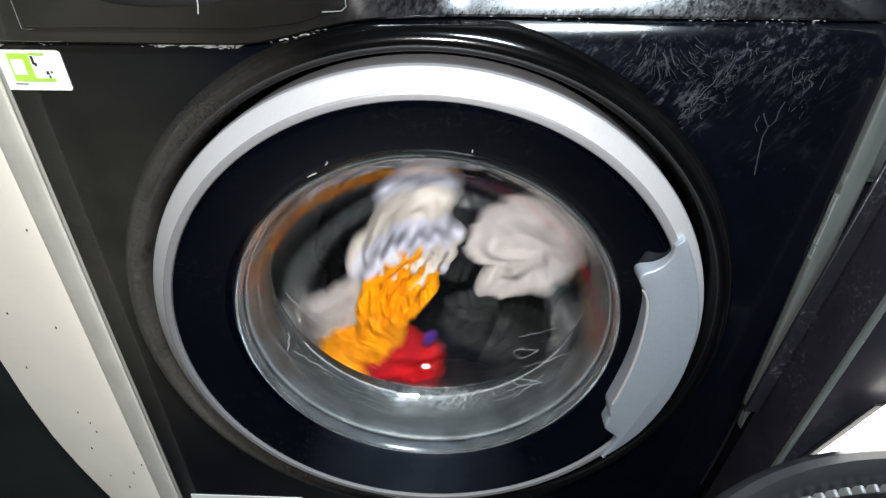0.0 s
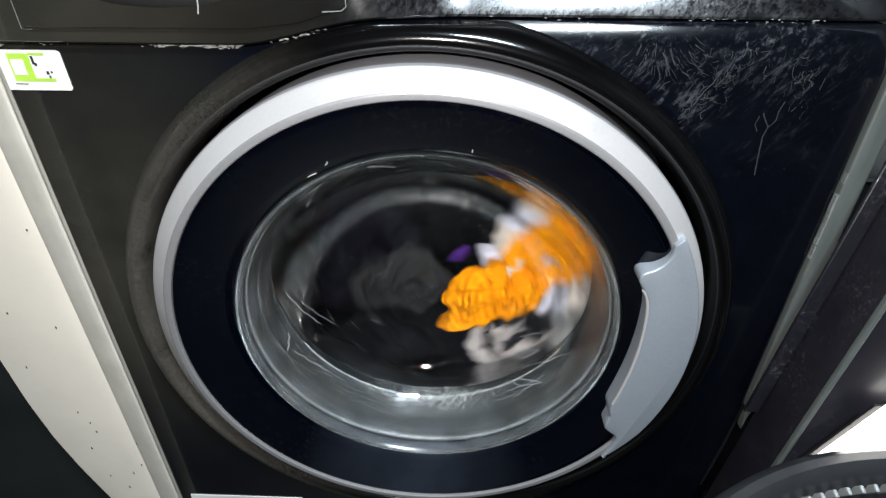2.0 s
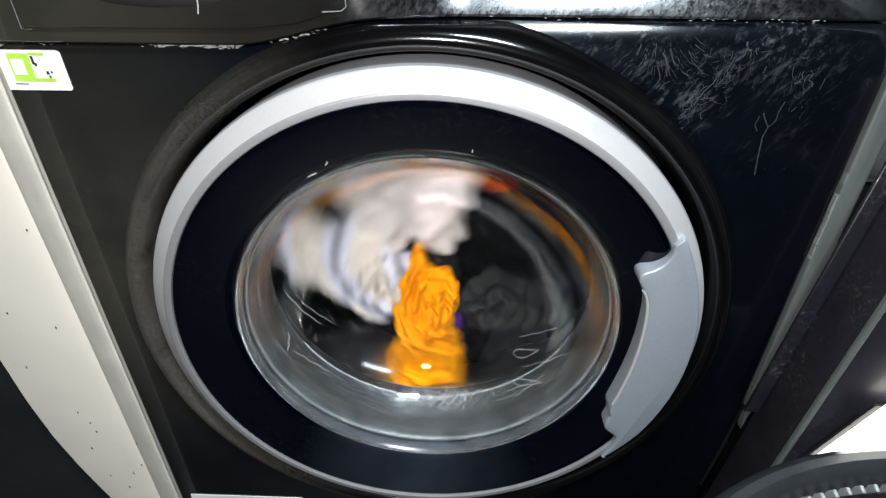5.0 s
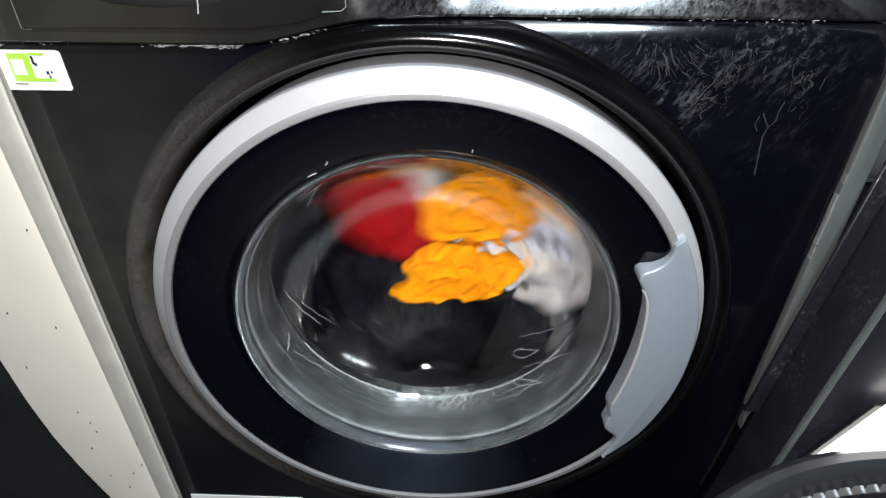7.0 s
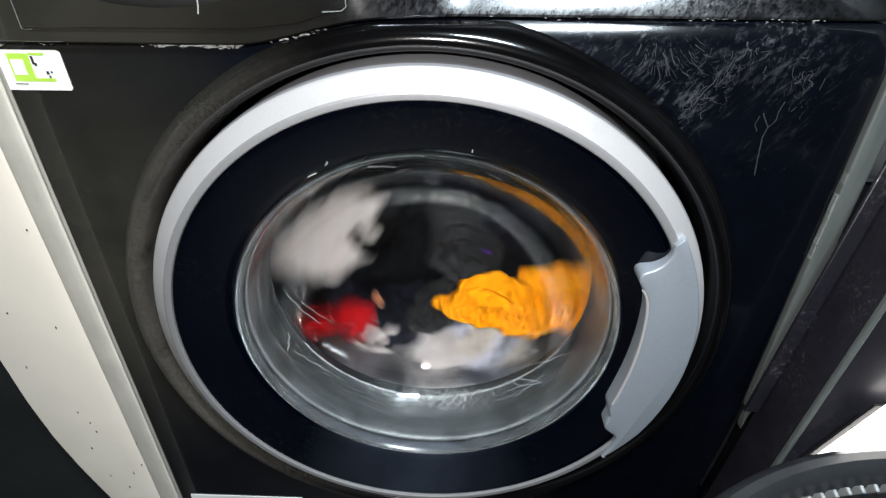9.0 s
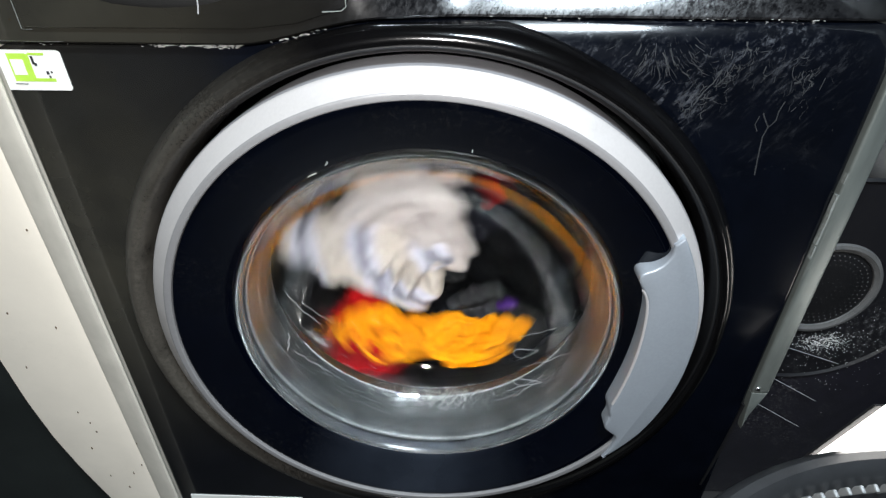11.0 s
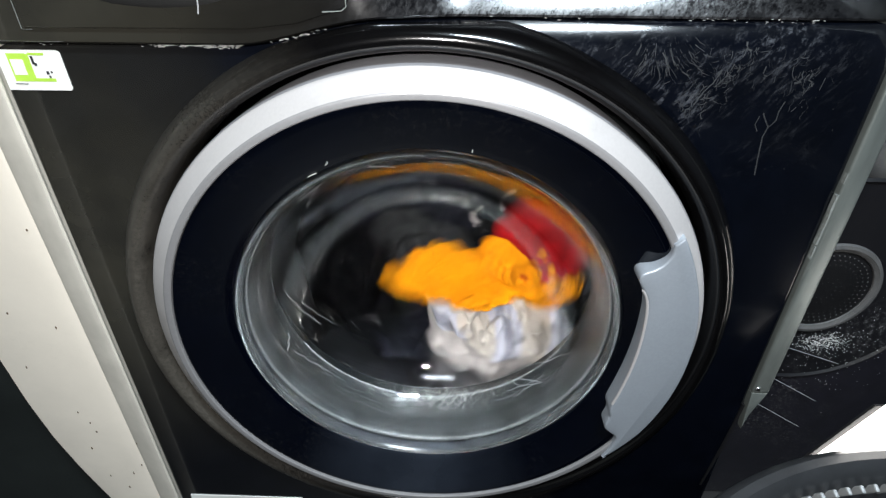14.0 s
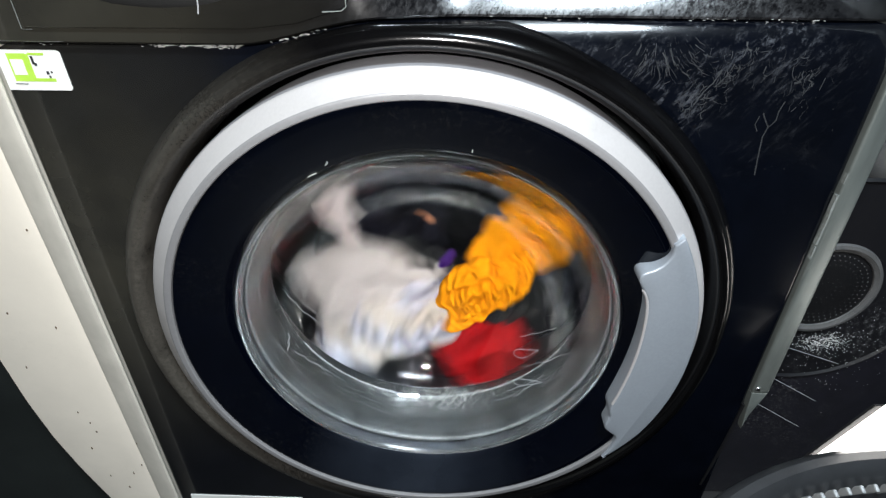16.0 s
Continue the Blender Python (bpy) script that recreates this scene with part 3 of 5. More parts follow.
        d0 = rnd.choice((rnd.uniform(140, 250), rnd.uniform(170, 240), rnd.uniform(60, 130), rnd.uniform(290, 370)))
        d1 = d0 + rnd.uniform(3, 16 if k < 60 else 8)
        dr = rnd.gauss(0, 0.0012)
        t = tube([on_glass(r0 + dr * i / 6, d0 + (d1 - d0) * i / 6) for i in range(7)], rnd.uniform(0.00004, 0.00010), 4)
        t.to_mesh(me)
        t.free()
        bm.from_mesh(me)
    for k in range(150):
        at = Vector(on_glass(rnd.uniform(0.06, 0.157), rnd.uniform(0, 360)))
        q = rnd.uniform(0.00012, 0.00040)
        for v in bmesh.ops.create_icosphere(bm, subdivisions=1, radius=1)["verts"]:
            v.co = at + Vector((v.co.x * q * rnd.uniform(0.8, 1.4), v.co.y * q * 0.3, v.co.z * q))
    tagged(part("glint_and_drop", bm, SCRATCH_GLINT, door_part, "pale glints, rubbed arcs and dried drops on the glass"), kind="stuff")
    bm = bmesh.new()
    for x0, x1, n, size in ((-0.185, -0.118, 190, 0.00038), (-0.150, -0.120, 60, 0.00045), (-0.10, -0.062, 80, 0.00036), (-0.27, -0.19, 26, 0.0003), (0.17, 0.262, 50, 0.00022), (-0.06, 0.16, 6, 0.00025)):
        for i in range(n):
            x = rnd.uniform(x0, x1)
            c = bmesh.ops.create_icosphere(bm, subdivisions=1, radius=1)["verts"]
            q = size * rnd.uniform(0.4, 1.6)
            at = Vector((x, FACE - 0.0004 + 0.003 * rnd.random() + 0.012 * roll(x), seam(x) + rnd.uniform(-0.0012, 0.0022)))
            for v in c:
                v.co = at + Vector((v.co.x * q * rnd.uniform(1, 5), v.co.y * q * 0.6, v.co.z * q * rnd.uniform(0.5, 1)))
    # specks of dust and thin dried runs on the front
    marks = bmesh.new()
    for i in range(420):
        x, z = (rnd.uniform(0.10, 0.292), rnd.uniform(-0.02, 0.235)) if i < 330 else (rnd.uniform(-0.282, -0.15), rnd.uniform(0.0, 0.225))
        if math.hypot(x, z) < 0.272 or z > seam(x) - ZC - 0.027:
            continue
        q = 0.00016 * math.exp(rnd.gauss(0, 0.45))
        for v in bmesh.ops.create_icosphere(marks, subdivisions=1, radius=1)["verts"]:
            v.co = Vector((x + v.co.x * q, FACE - 0.0001 + v.co.y * 0.0001, ZC + z + v.co.z * q * 1.3))
    runs = [((0.2296, 0.198), (0.2335, 0.192), (0.2365, 0.1885), (0.2345, 0.181), (0.2353, 0.174), (0.2365, 0.163), (0.2381, 0.1525)), ((0.2420, 0.2062), (0.2395, 0.199), (0.2400, 0.193), (0.2365, 0.1885)),
            ((0.2285, 0.196), (0.2275, 0.190), (0.2300, 0.185)), ((0.262, 0.222), (0.2612, 0.214)), ((0.198, 0.236), (0.194, 0.226), (0.1915, 0.218), (0.186, 0.211), (0.1825, 0.203)), ((0.201, 0.230), (0.1975, 0.222), (0.193, 0.215))]
    for i in range(70):
        x, z = 0.155 + rnd.gauss(0, 0.014), 0.236 + rnd.gauss(0, 0.005)
        lean = 1.2 * (x - 0.150) / 0.02 + rnd.gauss(0, 0.2)
        n = rnd.uniform(0.005, 0.012)
        runs.append(((x, z), (x + 0.5 * n * math.sin(lean), z - 0.5 * n), (x + n * math.sin(lean * 1.15), z - n * math.cos(lean * 0.6))))
    # short wandering smears where water dried in trickles
    for i in range(190):
        x, z = rnd.choice(((0.200, 0.226), (0.186, 0.212), (0.178, 0.200), (0.215, 0.232), (0.245, 0.222)))
        x, z = x + rnd.gauss(0, 0.009), min(0.240, z + rnd.gauss(0, 0.008))
        d, run = -1.9 + rnd.gauss(0, 0.4), [(x, z)]
        for _ in range(rnd.randint(2, 4)):
            d += rnd.gauss(0, 0.55)
            x, z = x + 0.0022 * math.cos(d), z + 0.0022 * math.sin(d)
            run.append((x, z))
        if math.hypot(x, z) > 0.262:
            runs.append(run)
    for k, run in enumerate(runs):
        wide = rnd.uniform(0.00025, 0.0005) if k < 6 else 0.00012 * math.exp(rnd.gauss(0, 0.6))
        t = tube([(x + rnd.gauss(0, 0.0004), FACE, ZC + z) for x, z in run], wide, 6)
        for v in t.verts:
            d = max(0.0, 0.026 - (seam(v.co.x) - v.co.z))
            v.co.y = FACE - 0.00004 + (v.co.y - FACE) * 0.08 + roll(v.co.x) * 17.0 * d * d
        t.to_mesh(me)
        t.free()
        marks.from_mesh(me)
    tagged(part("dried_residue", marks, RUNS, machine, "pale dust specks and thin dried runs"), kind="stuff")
    tagged(part("dried_powder", bm, LINT, machine, "dried white washing powder along the joint"), kind="stuff")
    bpy.data.meshes.remove(me)


residue()

# ---- neighbours ----


def white_appliance():
    t = thing("white_cabinet", "aged white enamelled cabinet beside the washing machine, specked with dirt", "cabinet")
    edge = ((0.20, -0.335), (0.215, -0.348), (0.247, -0.362), (0.299, -0.377), (0.35, -0.388), (0.40, -0.394), (0.46, -0.397), (0.56, -0.40), (0.70, -0.42), (0.86, -0.50))
    # front with a shallow hollow towards its edge
    bm = bmesh.new()
    rows = []
    for i in range(45):
        z = 0.20 + 0.66 * i / 44
        x0 = float(np.interp(z, [q[0] for q in edge], [q[1] for q in edge]))
        ring = [bm.verts.new((x0, 0.05, z)), bm.verts.new((x0, 0.004, z)), bm.verts.new((x0 + 0.003, 0.0005, z)), bm.verts.new((x0 + 0.008, 0.0, z))]
        ring += [bm.verts.new((-0.340, 0.0, z)), bm.verts.new((-0.318, 0.0004, z)), bm.verts.new((-0.306, 0.0012, z)), bm.verts.new((-0.303, 0.0020, z)), bm.verts.new((-0.303, 0.05, z))]
        rows.append(ring)
    for p, q in zip(rows, rows[1:]):
        for j in range(len(p) - 1):
            bm.faces.new((p[j], p[j + 1], q[j + 1], q[j]))
    bmesh.ops.recalc_face_normals(bm, faces=bm.faces)
    part("front_panel", bm, WHITE, t, "aged white enamel front")
    # edge coloured greyer than the front in place of shade; brown flecks are dirt
    trim = bmesh.new()
    rows = [[trim.verts.new((x, y, z)) for x, y in ((-0.3028, 0.03), (-0.3028, 0.0020), (-0.3005, 0.0010), (-0.294, -0.0008), (-0.287, -0.0026), (-0.2815, -0.0036), (-0.2795, -0.0034), (-0.2786, -0.0018), (-0.2790, 0.0), (-0.2890, 0.011), (-0.2890, 0.03))] for z in (0.20, 0.53, 0.86)]
    for p, q in zip(rows, rows[1:]):
        for j in range(len(p) - 1):
            trim.faces.new((p[j], p[j + 1], q[j + 1], q[j]))
    bmesh.ops.recalc_face_normals(trim, faces=trim.faces)
    part("edge_strip", trim, material("shaded_enamel", (0.58, 0.55, 0.485), rough=0.7, grain=0.12, scale=30, dust=0.3, dust_scale=8, dust_colour=(0.2, 0.16, 0.1)), t, "enamel edge coloured darker for shade, with dirt flecks")
    rnd = random.Random(9)
    for x, z in ((-0.362, 0.515), (-0.345, 0.39), (-0.338, 0.375), (-0.336, 0.362), (-0.350, 0.335), (-0.345, 0.29), (-0.318, 0.295), (-0.325, 0.50), (-0.372, 0.45), (-0.300, 0.345), (-0.33, 0.27), (-0.31, 0.60), (-0.305, 0.31)):
        bm = bmesh.new()
        bmesh.ops.create_icosphere(bm, subdivisions=1, radius=1)
        for v in bm.verts:
            v.co = (x + v.co.x * rnd.uniform(0.0005, 0.0011), -0.0002 + v.co.y * 0.0005, z + v.co.z * rnd.uniform(0.0006, 0.0026))
        part("dirt_speck", bm, material("dirt", (0.10, 0.06, 0.03), rough=0.9) if x == -0.362 else bpy.data.materials["dirt"], t)
    part("body", box(-0.88, -0.2905, 0.052, 0.62, 0.0, 0.86, 0.006), WHITE, t)
    part("dark_door", slab([(-0.33, 0.18), (-0.33, 0.86), (-0.87, 0.86), (-0.87, 0.18)], 0.030, 0.051), material("inset_door", (0.017, 0.0205, 0.0200), rough=0.35, grain=0.3, scale=12), t, "dark curved inset door")


white_appliance()


def speaker():
    t = thing("speaker_cabinet", "dusty black loudspeaker cabinet standing on the floor", "loudspeaker")
    y = 0.20
    part("cabinet", box(0.325, 0.80, y, 0.55, 0.0, 0.545, 0.004), BOARD, t)
    c = (0.477, y, 0.417)
    part("rim", revolve([(0.0665, -0.001), (0.065, -0.0045), (0.061, -0.0055), (0.056, -0.003), (0.055, 0.002)], 64, centre=c), MESHGREY, t, "grey metal rim")
    part("grille", revolve([(0.056, -0.001), (0.03, -0.0035), (0.0003, -0.0045)], 48, centre=c), DARK, t, "dark perforated dome")
    part("dust_ring", revolve([(0.150, -0.0005), (0.147, -0.0040), (0.144, -0.0012), (0.068, -0.0008)], 80, centre=c), material("dusty_cone", (0.008, 0.008, 0.010), rough=0.4, dust=1.0, dust_scale=9, dust_colour=(0.8, 0.8, 0.82), dust_at=(0.515, y, 0.325, 0.12)), t, "black cone with pale powder")
    for (x0, z0), (x1, z1) in (((0.455, 0.327), (0.540, 0.297)), ((0.455, 0.272), (0.536, 0.225)), ((0.455, 0.218), (0.531, 0.171))):
        part("spoke", tube([(x0, y - 0.005, z0), (x1, y - 0.005, z1)], 0.0004, 6), SCRATCH_GLINT, t)
    dots = bmesh.new()
    for ring in range(2, 9):
        for i in range(ring * 6):
            a = 2 * math.pi * i / (ring * 6)
            r = ring * 0.0062
            v = bmesh.ops.create_icosphere(dots, subdivisions=1, radius=0.0009)["verts"]
            bmesh.ops.translate(dots, verts=v, vec=(c[0] + r * math.cos(a), y - 0.0042 + (r / 0.056) * 0.003, c[2] + r * math.sin(a)))
    rnd = random.Random(21)
    powder = bmesh.new()
    for i in range(1150):
        spread = 0.012 if i < 620 else 0.055
        x, z = 0.509 + rnd.gauss(0, spread * 1.3), 0.331 + rnd.gauss(0, spread * 0.7)
        if math.hypot(x - c[0], z - c[2]) < 0.069 or x < 0.33 or z < 0.01:
            continue
        v = bmesh.ops.create_icosphere(powder, subdivisions=1, radius=rnd.uniform(0.00015, 0.00055))["verts"]
        bmesh.ops.translate(powder, verts=v, vec=(x, y - 0.0016, z))
    tagged(part("spilt_powder", powder, PAPER, t, "white powder specks"), kind="stuff")
    tagged(part("perforation", dots, MESHGREY, t), kind="stuff")


speaker()


def bottle():
    t = thing("grey_bottle", "grey plastic bottle standing on the loudspeaker", "bottle")
    c = (0.520, 0.26)
    for name, prof, mat in (("bottle_body", [(0.0, 0.546), (0.036, 0.546), (0.042, 0.553), (0.043, 0.57), (0.043, 0.68), (0.036, 0.70), (0.014, 0.715), (0.014, 0.72), (0, 0.72)], MESHGREY), ("cap", [(0, 0.7205), (0.017, 0.7205), (0.017, 0.742), (0, 0.744)], DARK)):
        bm = revolve(prof, 40, centre=(0, 0, 0))
        for v in bm.verts:
            v.co = (c[0] + v.co.x, c[1] + v.co.z, v.co.y)
        part(name, bm, mat, t)


bottle()


def black_panel():
    """The loose panel that stands before the loudspeaker, then is taken away."""
    t = thing("loose_panel", "loose black laminate panel with a pale worn edge", "panel", at=(0.2723, -0.045, 0.0))
    part("board", box(0.0, 0.34, 0.0, 0.050, 0.002, 0.72, 0.002), BOARD, t)
    part("back_flange", box(-0.014, -0.0005, 0.044, 0.0475, 0.42, 0.715, 0.0008, 1), BOARD, t)
    part("edge_strip", box(-0.0010, 0.0030, -0.0025, 0.002, 0.01, 0.715, 0.0008), GREYSTRIP, t, "pale worn edge trim")
    return t


panel = black_panel()


def laundry_tub():
    t = thing("laundry_tub", "large dark grey plastic tub with a ribbed rolled rim", "tub")
    c = (0.378, -0.364)

    def turned(prof, n=120):
        bm = revolve(prof, n, centre=(0, 0, 0))
        for v in bm.verts:
            v.co = (c[0] + v.co.x, c[1] + v.co.z, v.co.y * 1.052)
        return bm

    part("tub_body", turned([(0.0, 0.006), (0.215, 0.006), (0.283, 0.400), (0.287, 0.400), (0.222, 0.0), (0.0, 0.0)]), BUCKET, t)
    part("rim", turned([(0.278, 0.398), (0.279, 0.420), (0.281, 0.431), (0.286, 0.437), (0.292, 0.438), (0.298, 0.434), (0.301, 0.426), (0.301, 0.414), (0.296, 0.414), (0.295, 0.426), (0.290, 0.431), (0.286, 0.424), (0.284, 0.398)]), BUCKET, t, "rolled grey rim")
    # short ribs round the inside of the rim
    rib = box(-0.0016, 0.0016, -0.003, 0.003, -0.012, 0.012, 0.0012, 2)
    me = bpy.data.meshes.new("rib")
    rib.to_mesh(me)
    rib.free()
    # ribs coloured far paler than the tub for the light they catch
    me.materials.append(material("bright_rib", (0.30, 0.32, 0.33), rough=0.35, grain=0.2, coat=0.2))
    for i in range(150):
        a = 2 * math.pi * i / 150
        ob = new("rib", me)
        ob.parent = t
        ob.matrix_basis = Matrix.Translation((c[0] + 0.2785 * math.cos(a), c[1] + 0.2785 * math.sin(a), 0.432)) @ Matrix.Rotation(a + math.pi / 2, 4, "Z") @ pose(0, 0, 0, -28)


laundry_tub()


def glare_panel():
    """A glowing panel added where a bright glare lies aslant behind the tub."""
    t = thing("glare_panel", "glowing white panel added for a bright glare behind the tub, on an added stand", "lamp")
    # the stand is added only to hold the panel up
    part("added_stand", box(0.345, 0.415, -0.0580, -0.0540, 0.0, 0.423, 0.001, 1), DARK, t)
    # dark sheet added to keep the glow out of the enamel's reflection
    part("glow_block", slab([(0.3195, 0.4235), (0.3510, 0.4905), (0.385, 0.4905), (0.385, 0.4235)], -0.0545, -0.0525), DARK, t)
    part("glow_face", slab([(0.3265, 0.428), (0.3565, 0.490), (0.393, 0.567), (0.43, 0.567), (0.43, 0.428)], -0.0575, -0.0550), GLARE, t, "glowing white face added for the glare")


glare_panel()


# ---- laundry ----


def garment(name, mat, seed, rx, rz, thick, label, lobes=0.25, folds=7.0, amp=0.3, swirl=1.2, rings=34, segs=110, category="clothing", tail=None):
    """A crumpled cloth: uneven outline, deep folds winding round its middle."""
    rnd = np.random.RandomState(seed)
    off = rnd.uniform(-50, 50, 3)
    ph = rnd.uniform(0, 6.28, 5)
    bm = bmesh.new()
    grid = {}

    def outline(a):
        r = 1 + lobes * (0.55 * math.sin(2 * a + ph[0]) + 0.45 * math.sin(3 * a + ph[1]) + 0.3 * math.sin(5 * a + ph[2]) + 0.16 * math.sin(9 * a + ph[3]) + 0.10 * math.sin(17 * a + ph[4]))
        if tail:
            d = math.atan2(math.sin(a - radians(tail[0])), math.cos(a - radians(tail[0])))
            r += tail[1] * math.exp(-(d / 0.32) ** 2)
        return max(0.35, r)

    def fold(x, z, rho, side):
        q = Vector((x * 22 + off[0], z * 22 + off[1], off[2] + side * 3))
        w = noise.noise(q * 0.45) * 1.6
        a = math.atan2(z, x)
        wave = math.sin(folds * (rho * 2.1 + w) + swirl * a)
        ridge = 1 - abs(noise.noise(q * 1.1 + Vector((w, w, 0)))) * 2
        fine = 1 - abs(noise.noise(q * 2.6)) * 2
        return 0.5 * wave + 0.5 * ridge + 0.22 * fine

    for side in (-1, 1):
        for i in range(rings + 1):
            rho = i / rings
            for j in range(segs):
                a = 2 * math.pi * j / segs
                key = (side, i, j if i else 0)
                if i == rings:
                    key = (0, i, j)
                if key in grid:
                    continue
                r = outline(a) * rho
                x, z = rx * r * math.cos(a), rz * r * math.sin(a)
                h = (max(0.0, 1 - rho ** 2.6)) ** 0.5
                f = fold(x, z, rho, side)
                y = side * thick * h * (0.75 + amp * f) + thick * 0.45 * noise.noise(Vector((x * 14 + off[1], 2.0, z * 14)))
                jag = 0.05 * f * rho
                grid[key] = bm.verts.new((x * (1 + jag), y, z * (1 + jag)))
    for side in (-1, 1):
        for i in range(rings):
            for j in range(segs):
                k = lambda ii, jj: grid[(0 if ii == rings else side, ii, (jj % segs) if ii else 0)]
                vs = [k(i, j), k(i + 1, j), k(i + 1, j + 1)] + ([k(i, j + 1)] if i else [])
                bm.faces.new(vs if side < 0 else vs[::-1])
    bmesh.ops.recalc_face_normals(bm, faces=bm.faces)
    ob = part(name, bm, mat)
    return tagged(ob, label, category, "laundry in the drum")


orange_top = garment("orange_jumper", ORANGE, 3, 0.062, 0.038, 0.027, "orange knitted jumper crumpled in deep winding folds", lobes=0.33, folds=9, amp=0.45, tail=(0, 0.55))
orange_tail = garment("orange_scarf", ORANGE, 8, 0.070, 0.046, 0.026, "trailing orange knitted scarf pressed to the drum", lobes=0.25, folds=6, amp=0.35)
towel = garment("white_towel", TOWEL, 11, 0.092, 0.060, 0.034, "soft off-white towel bunched up wet", lobes=0.28, folds=6, amp=0.32, tail=(180, 0.32))
shirt = garment("white_shirt", HEMMED, 15, 0.086, 0.064, 0.034, "white cotton shirt with bluish bands and dark hems, crumpled", lobes=0.34, folds=8, amp=0.6)
crimson = garment("red_shirt", RED, 21, 0.074, 0.062, 0.032, "deep red cotton shirt, wet and bunched", lobes=0.2, folds=4, amp=0.25)
scarlet = garment("red_blouse", RED, 24, 0.048, 0.030, 0.026, "bright red cotton top, bunched", lobes=0.25, folds=4, amp=0.25)
cream = garment("white_vest", TOWEL, 31, 0.074, 0.050, 0.028, "off-white cotton vest, twisted and wet", lobes=0.3, folds=6, amp=0.35)
pale = garment("white_pillowcase", TOWEL, 36, 0.062, 0.045, 0.027, "off-white cotton pillowcase, rolled up wet", lobes=0.25, folds=5, amp=0.3)
blouse = garment("white_blouse", PINKWHITE, 39, 0.056, 0.036, 0.024, "pinkish white cotton blouse, crumpled", lobes=0.25, folds=5, amp=0.3)
grey = garment("charcoal_jersey", GREYCLOTH, 41, 0.060, 0.045, 0.028, "charcoal jersey top, crumpled", lobes=0.25, folds=7, amp=0.4)
grey_b = garment("charcoal_sock", GREYCLOTH, 44, 0.045, 0.032, 0.024, "charcoal grey sock, crumpled and wet", lobes=0.25, folds=7, amp=0.4)
blue = garment("blue_cloth", BLUE, 51, 0.050, 0.026, 0.018, "small blue cotton cloth", lobes=0.3, folds=5, amp=0.3)
purple = garment("purple_cloth", PURPLE, 55, 0.013, 0.007, 0.007, "small purple strap of cloth", lobes=0.2, folds=3, amp=0.3)
tan = garment("tan_label", TAN, 58, 0.009, 0.007, 0.006, "small tan scrap of cloth", lobes=0.2, folds=3, amp=0.3)
darks = []
for k, (mat, nm, sx) in enumerate(((BLACKCLOTH, "black_trousers", 0.115), (NAVY, "navy_shirt", 0.10), (BLACKCLOTH, "black_hoodie", 0.11), (BLACKCLOTH, "black_skirt", 0.10), (NAVY, "navy_trousers", 0.105), (BLACKCLOTH, "black_shirt", 0.12))):
    darks.append(garment(nm, mat, 70 + k, sx, 0.085, 0.045, ("black" if mat is BLACKCLOTH else "navy") + " cotton garment, wet and bunched in the drum", lobes=0.18, folds=5, amp=0.35, rings=24, segs=80))


def tumble(x, y, z, a):
    """A place in the drum, turned a degrees counter-clockwise as seen from the door."""
    return pose(x, y, z) @ pose(0, 0, 0, 0, -a, 0)


HUB = (0.025, ZC - 0.09)
TURN = 295.8                 # degrees a second


def round_hub(r, a, y, spin=0.0):
    return tumble(HUB[0] + r * math.cos(radians(a)), y, HUB[1] + r * math.sin(radians(a)), a + spin)


def shy(key, y, right, low, lift=0.0):
    """Moves a place deeper into the drum, behind the dark clothes, on the falling side and at the bottom."""
    t, m = key
    m = m.copy()
    m.translation.y = y + right * max(0, m.translation.x - HUB[0]) + low * max(0, HUB[1] - 0.05 + lift - m.translation.z)
    return (t, m)


def beside(row, y, turn, reach, spin=0.0):
    """The place of what rides with a garment: turned round the hub from it, at another reach."""
    t, x, z, a = row
    dx, dz = x - HUB[0], z - HUB[1]
    r = min(0.175, math.hypot(dx, dz) * reach)
    b = math.atan2(dz, dx) + radians(turn)
    return (t, tumble(HUB[0] + r * math.cos(b), y, HUB[1] + r * math.sin(b), a + spin))


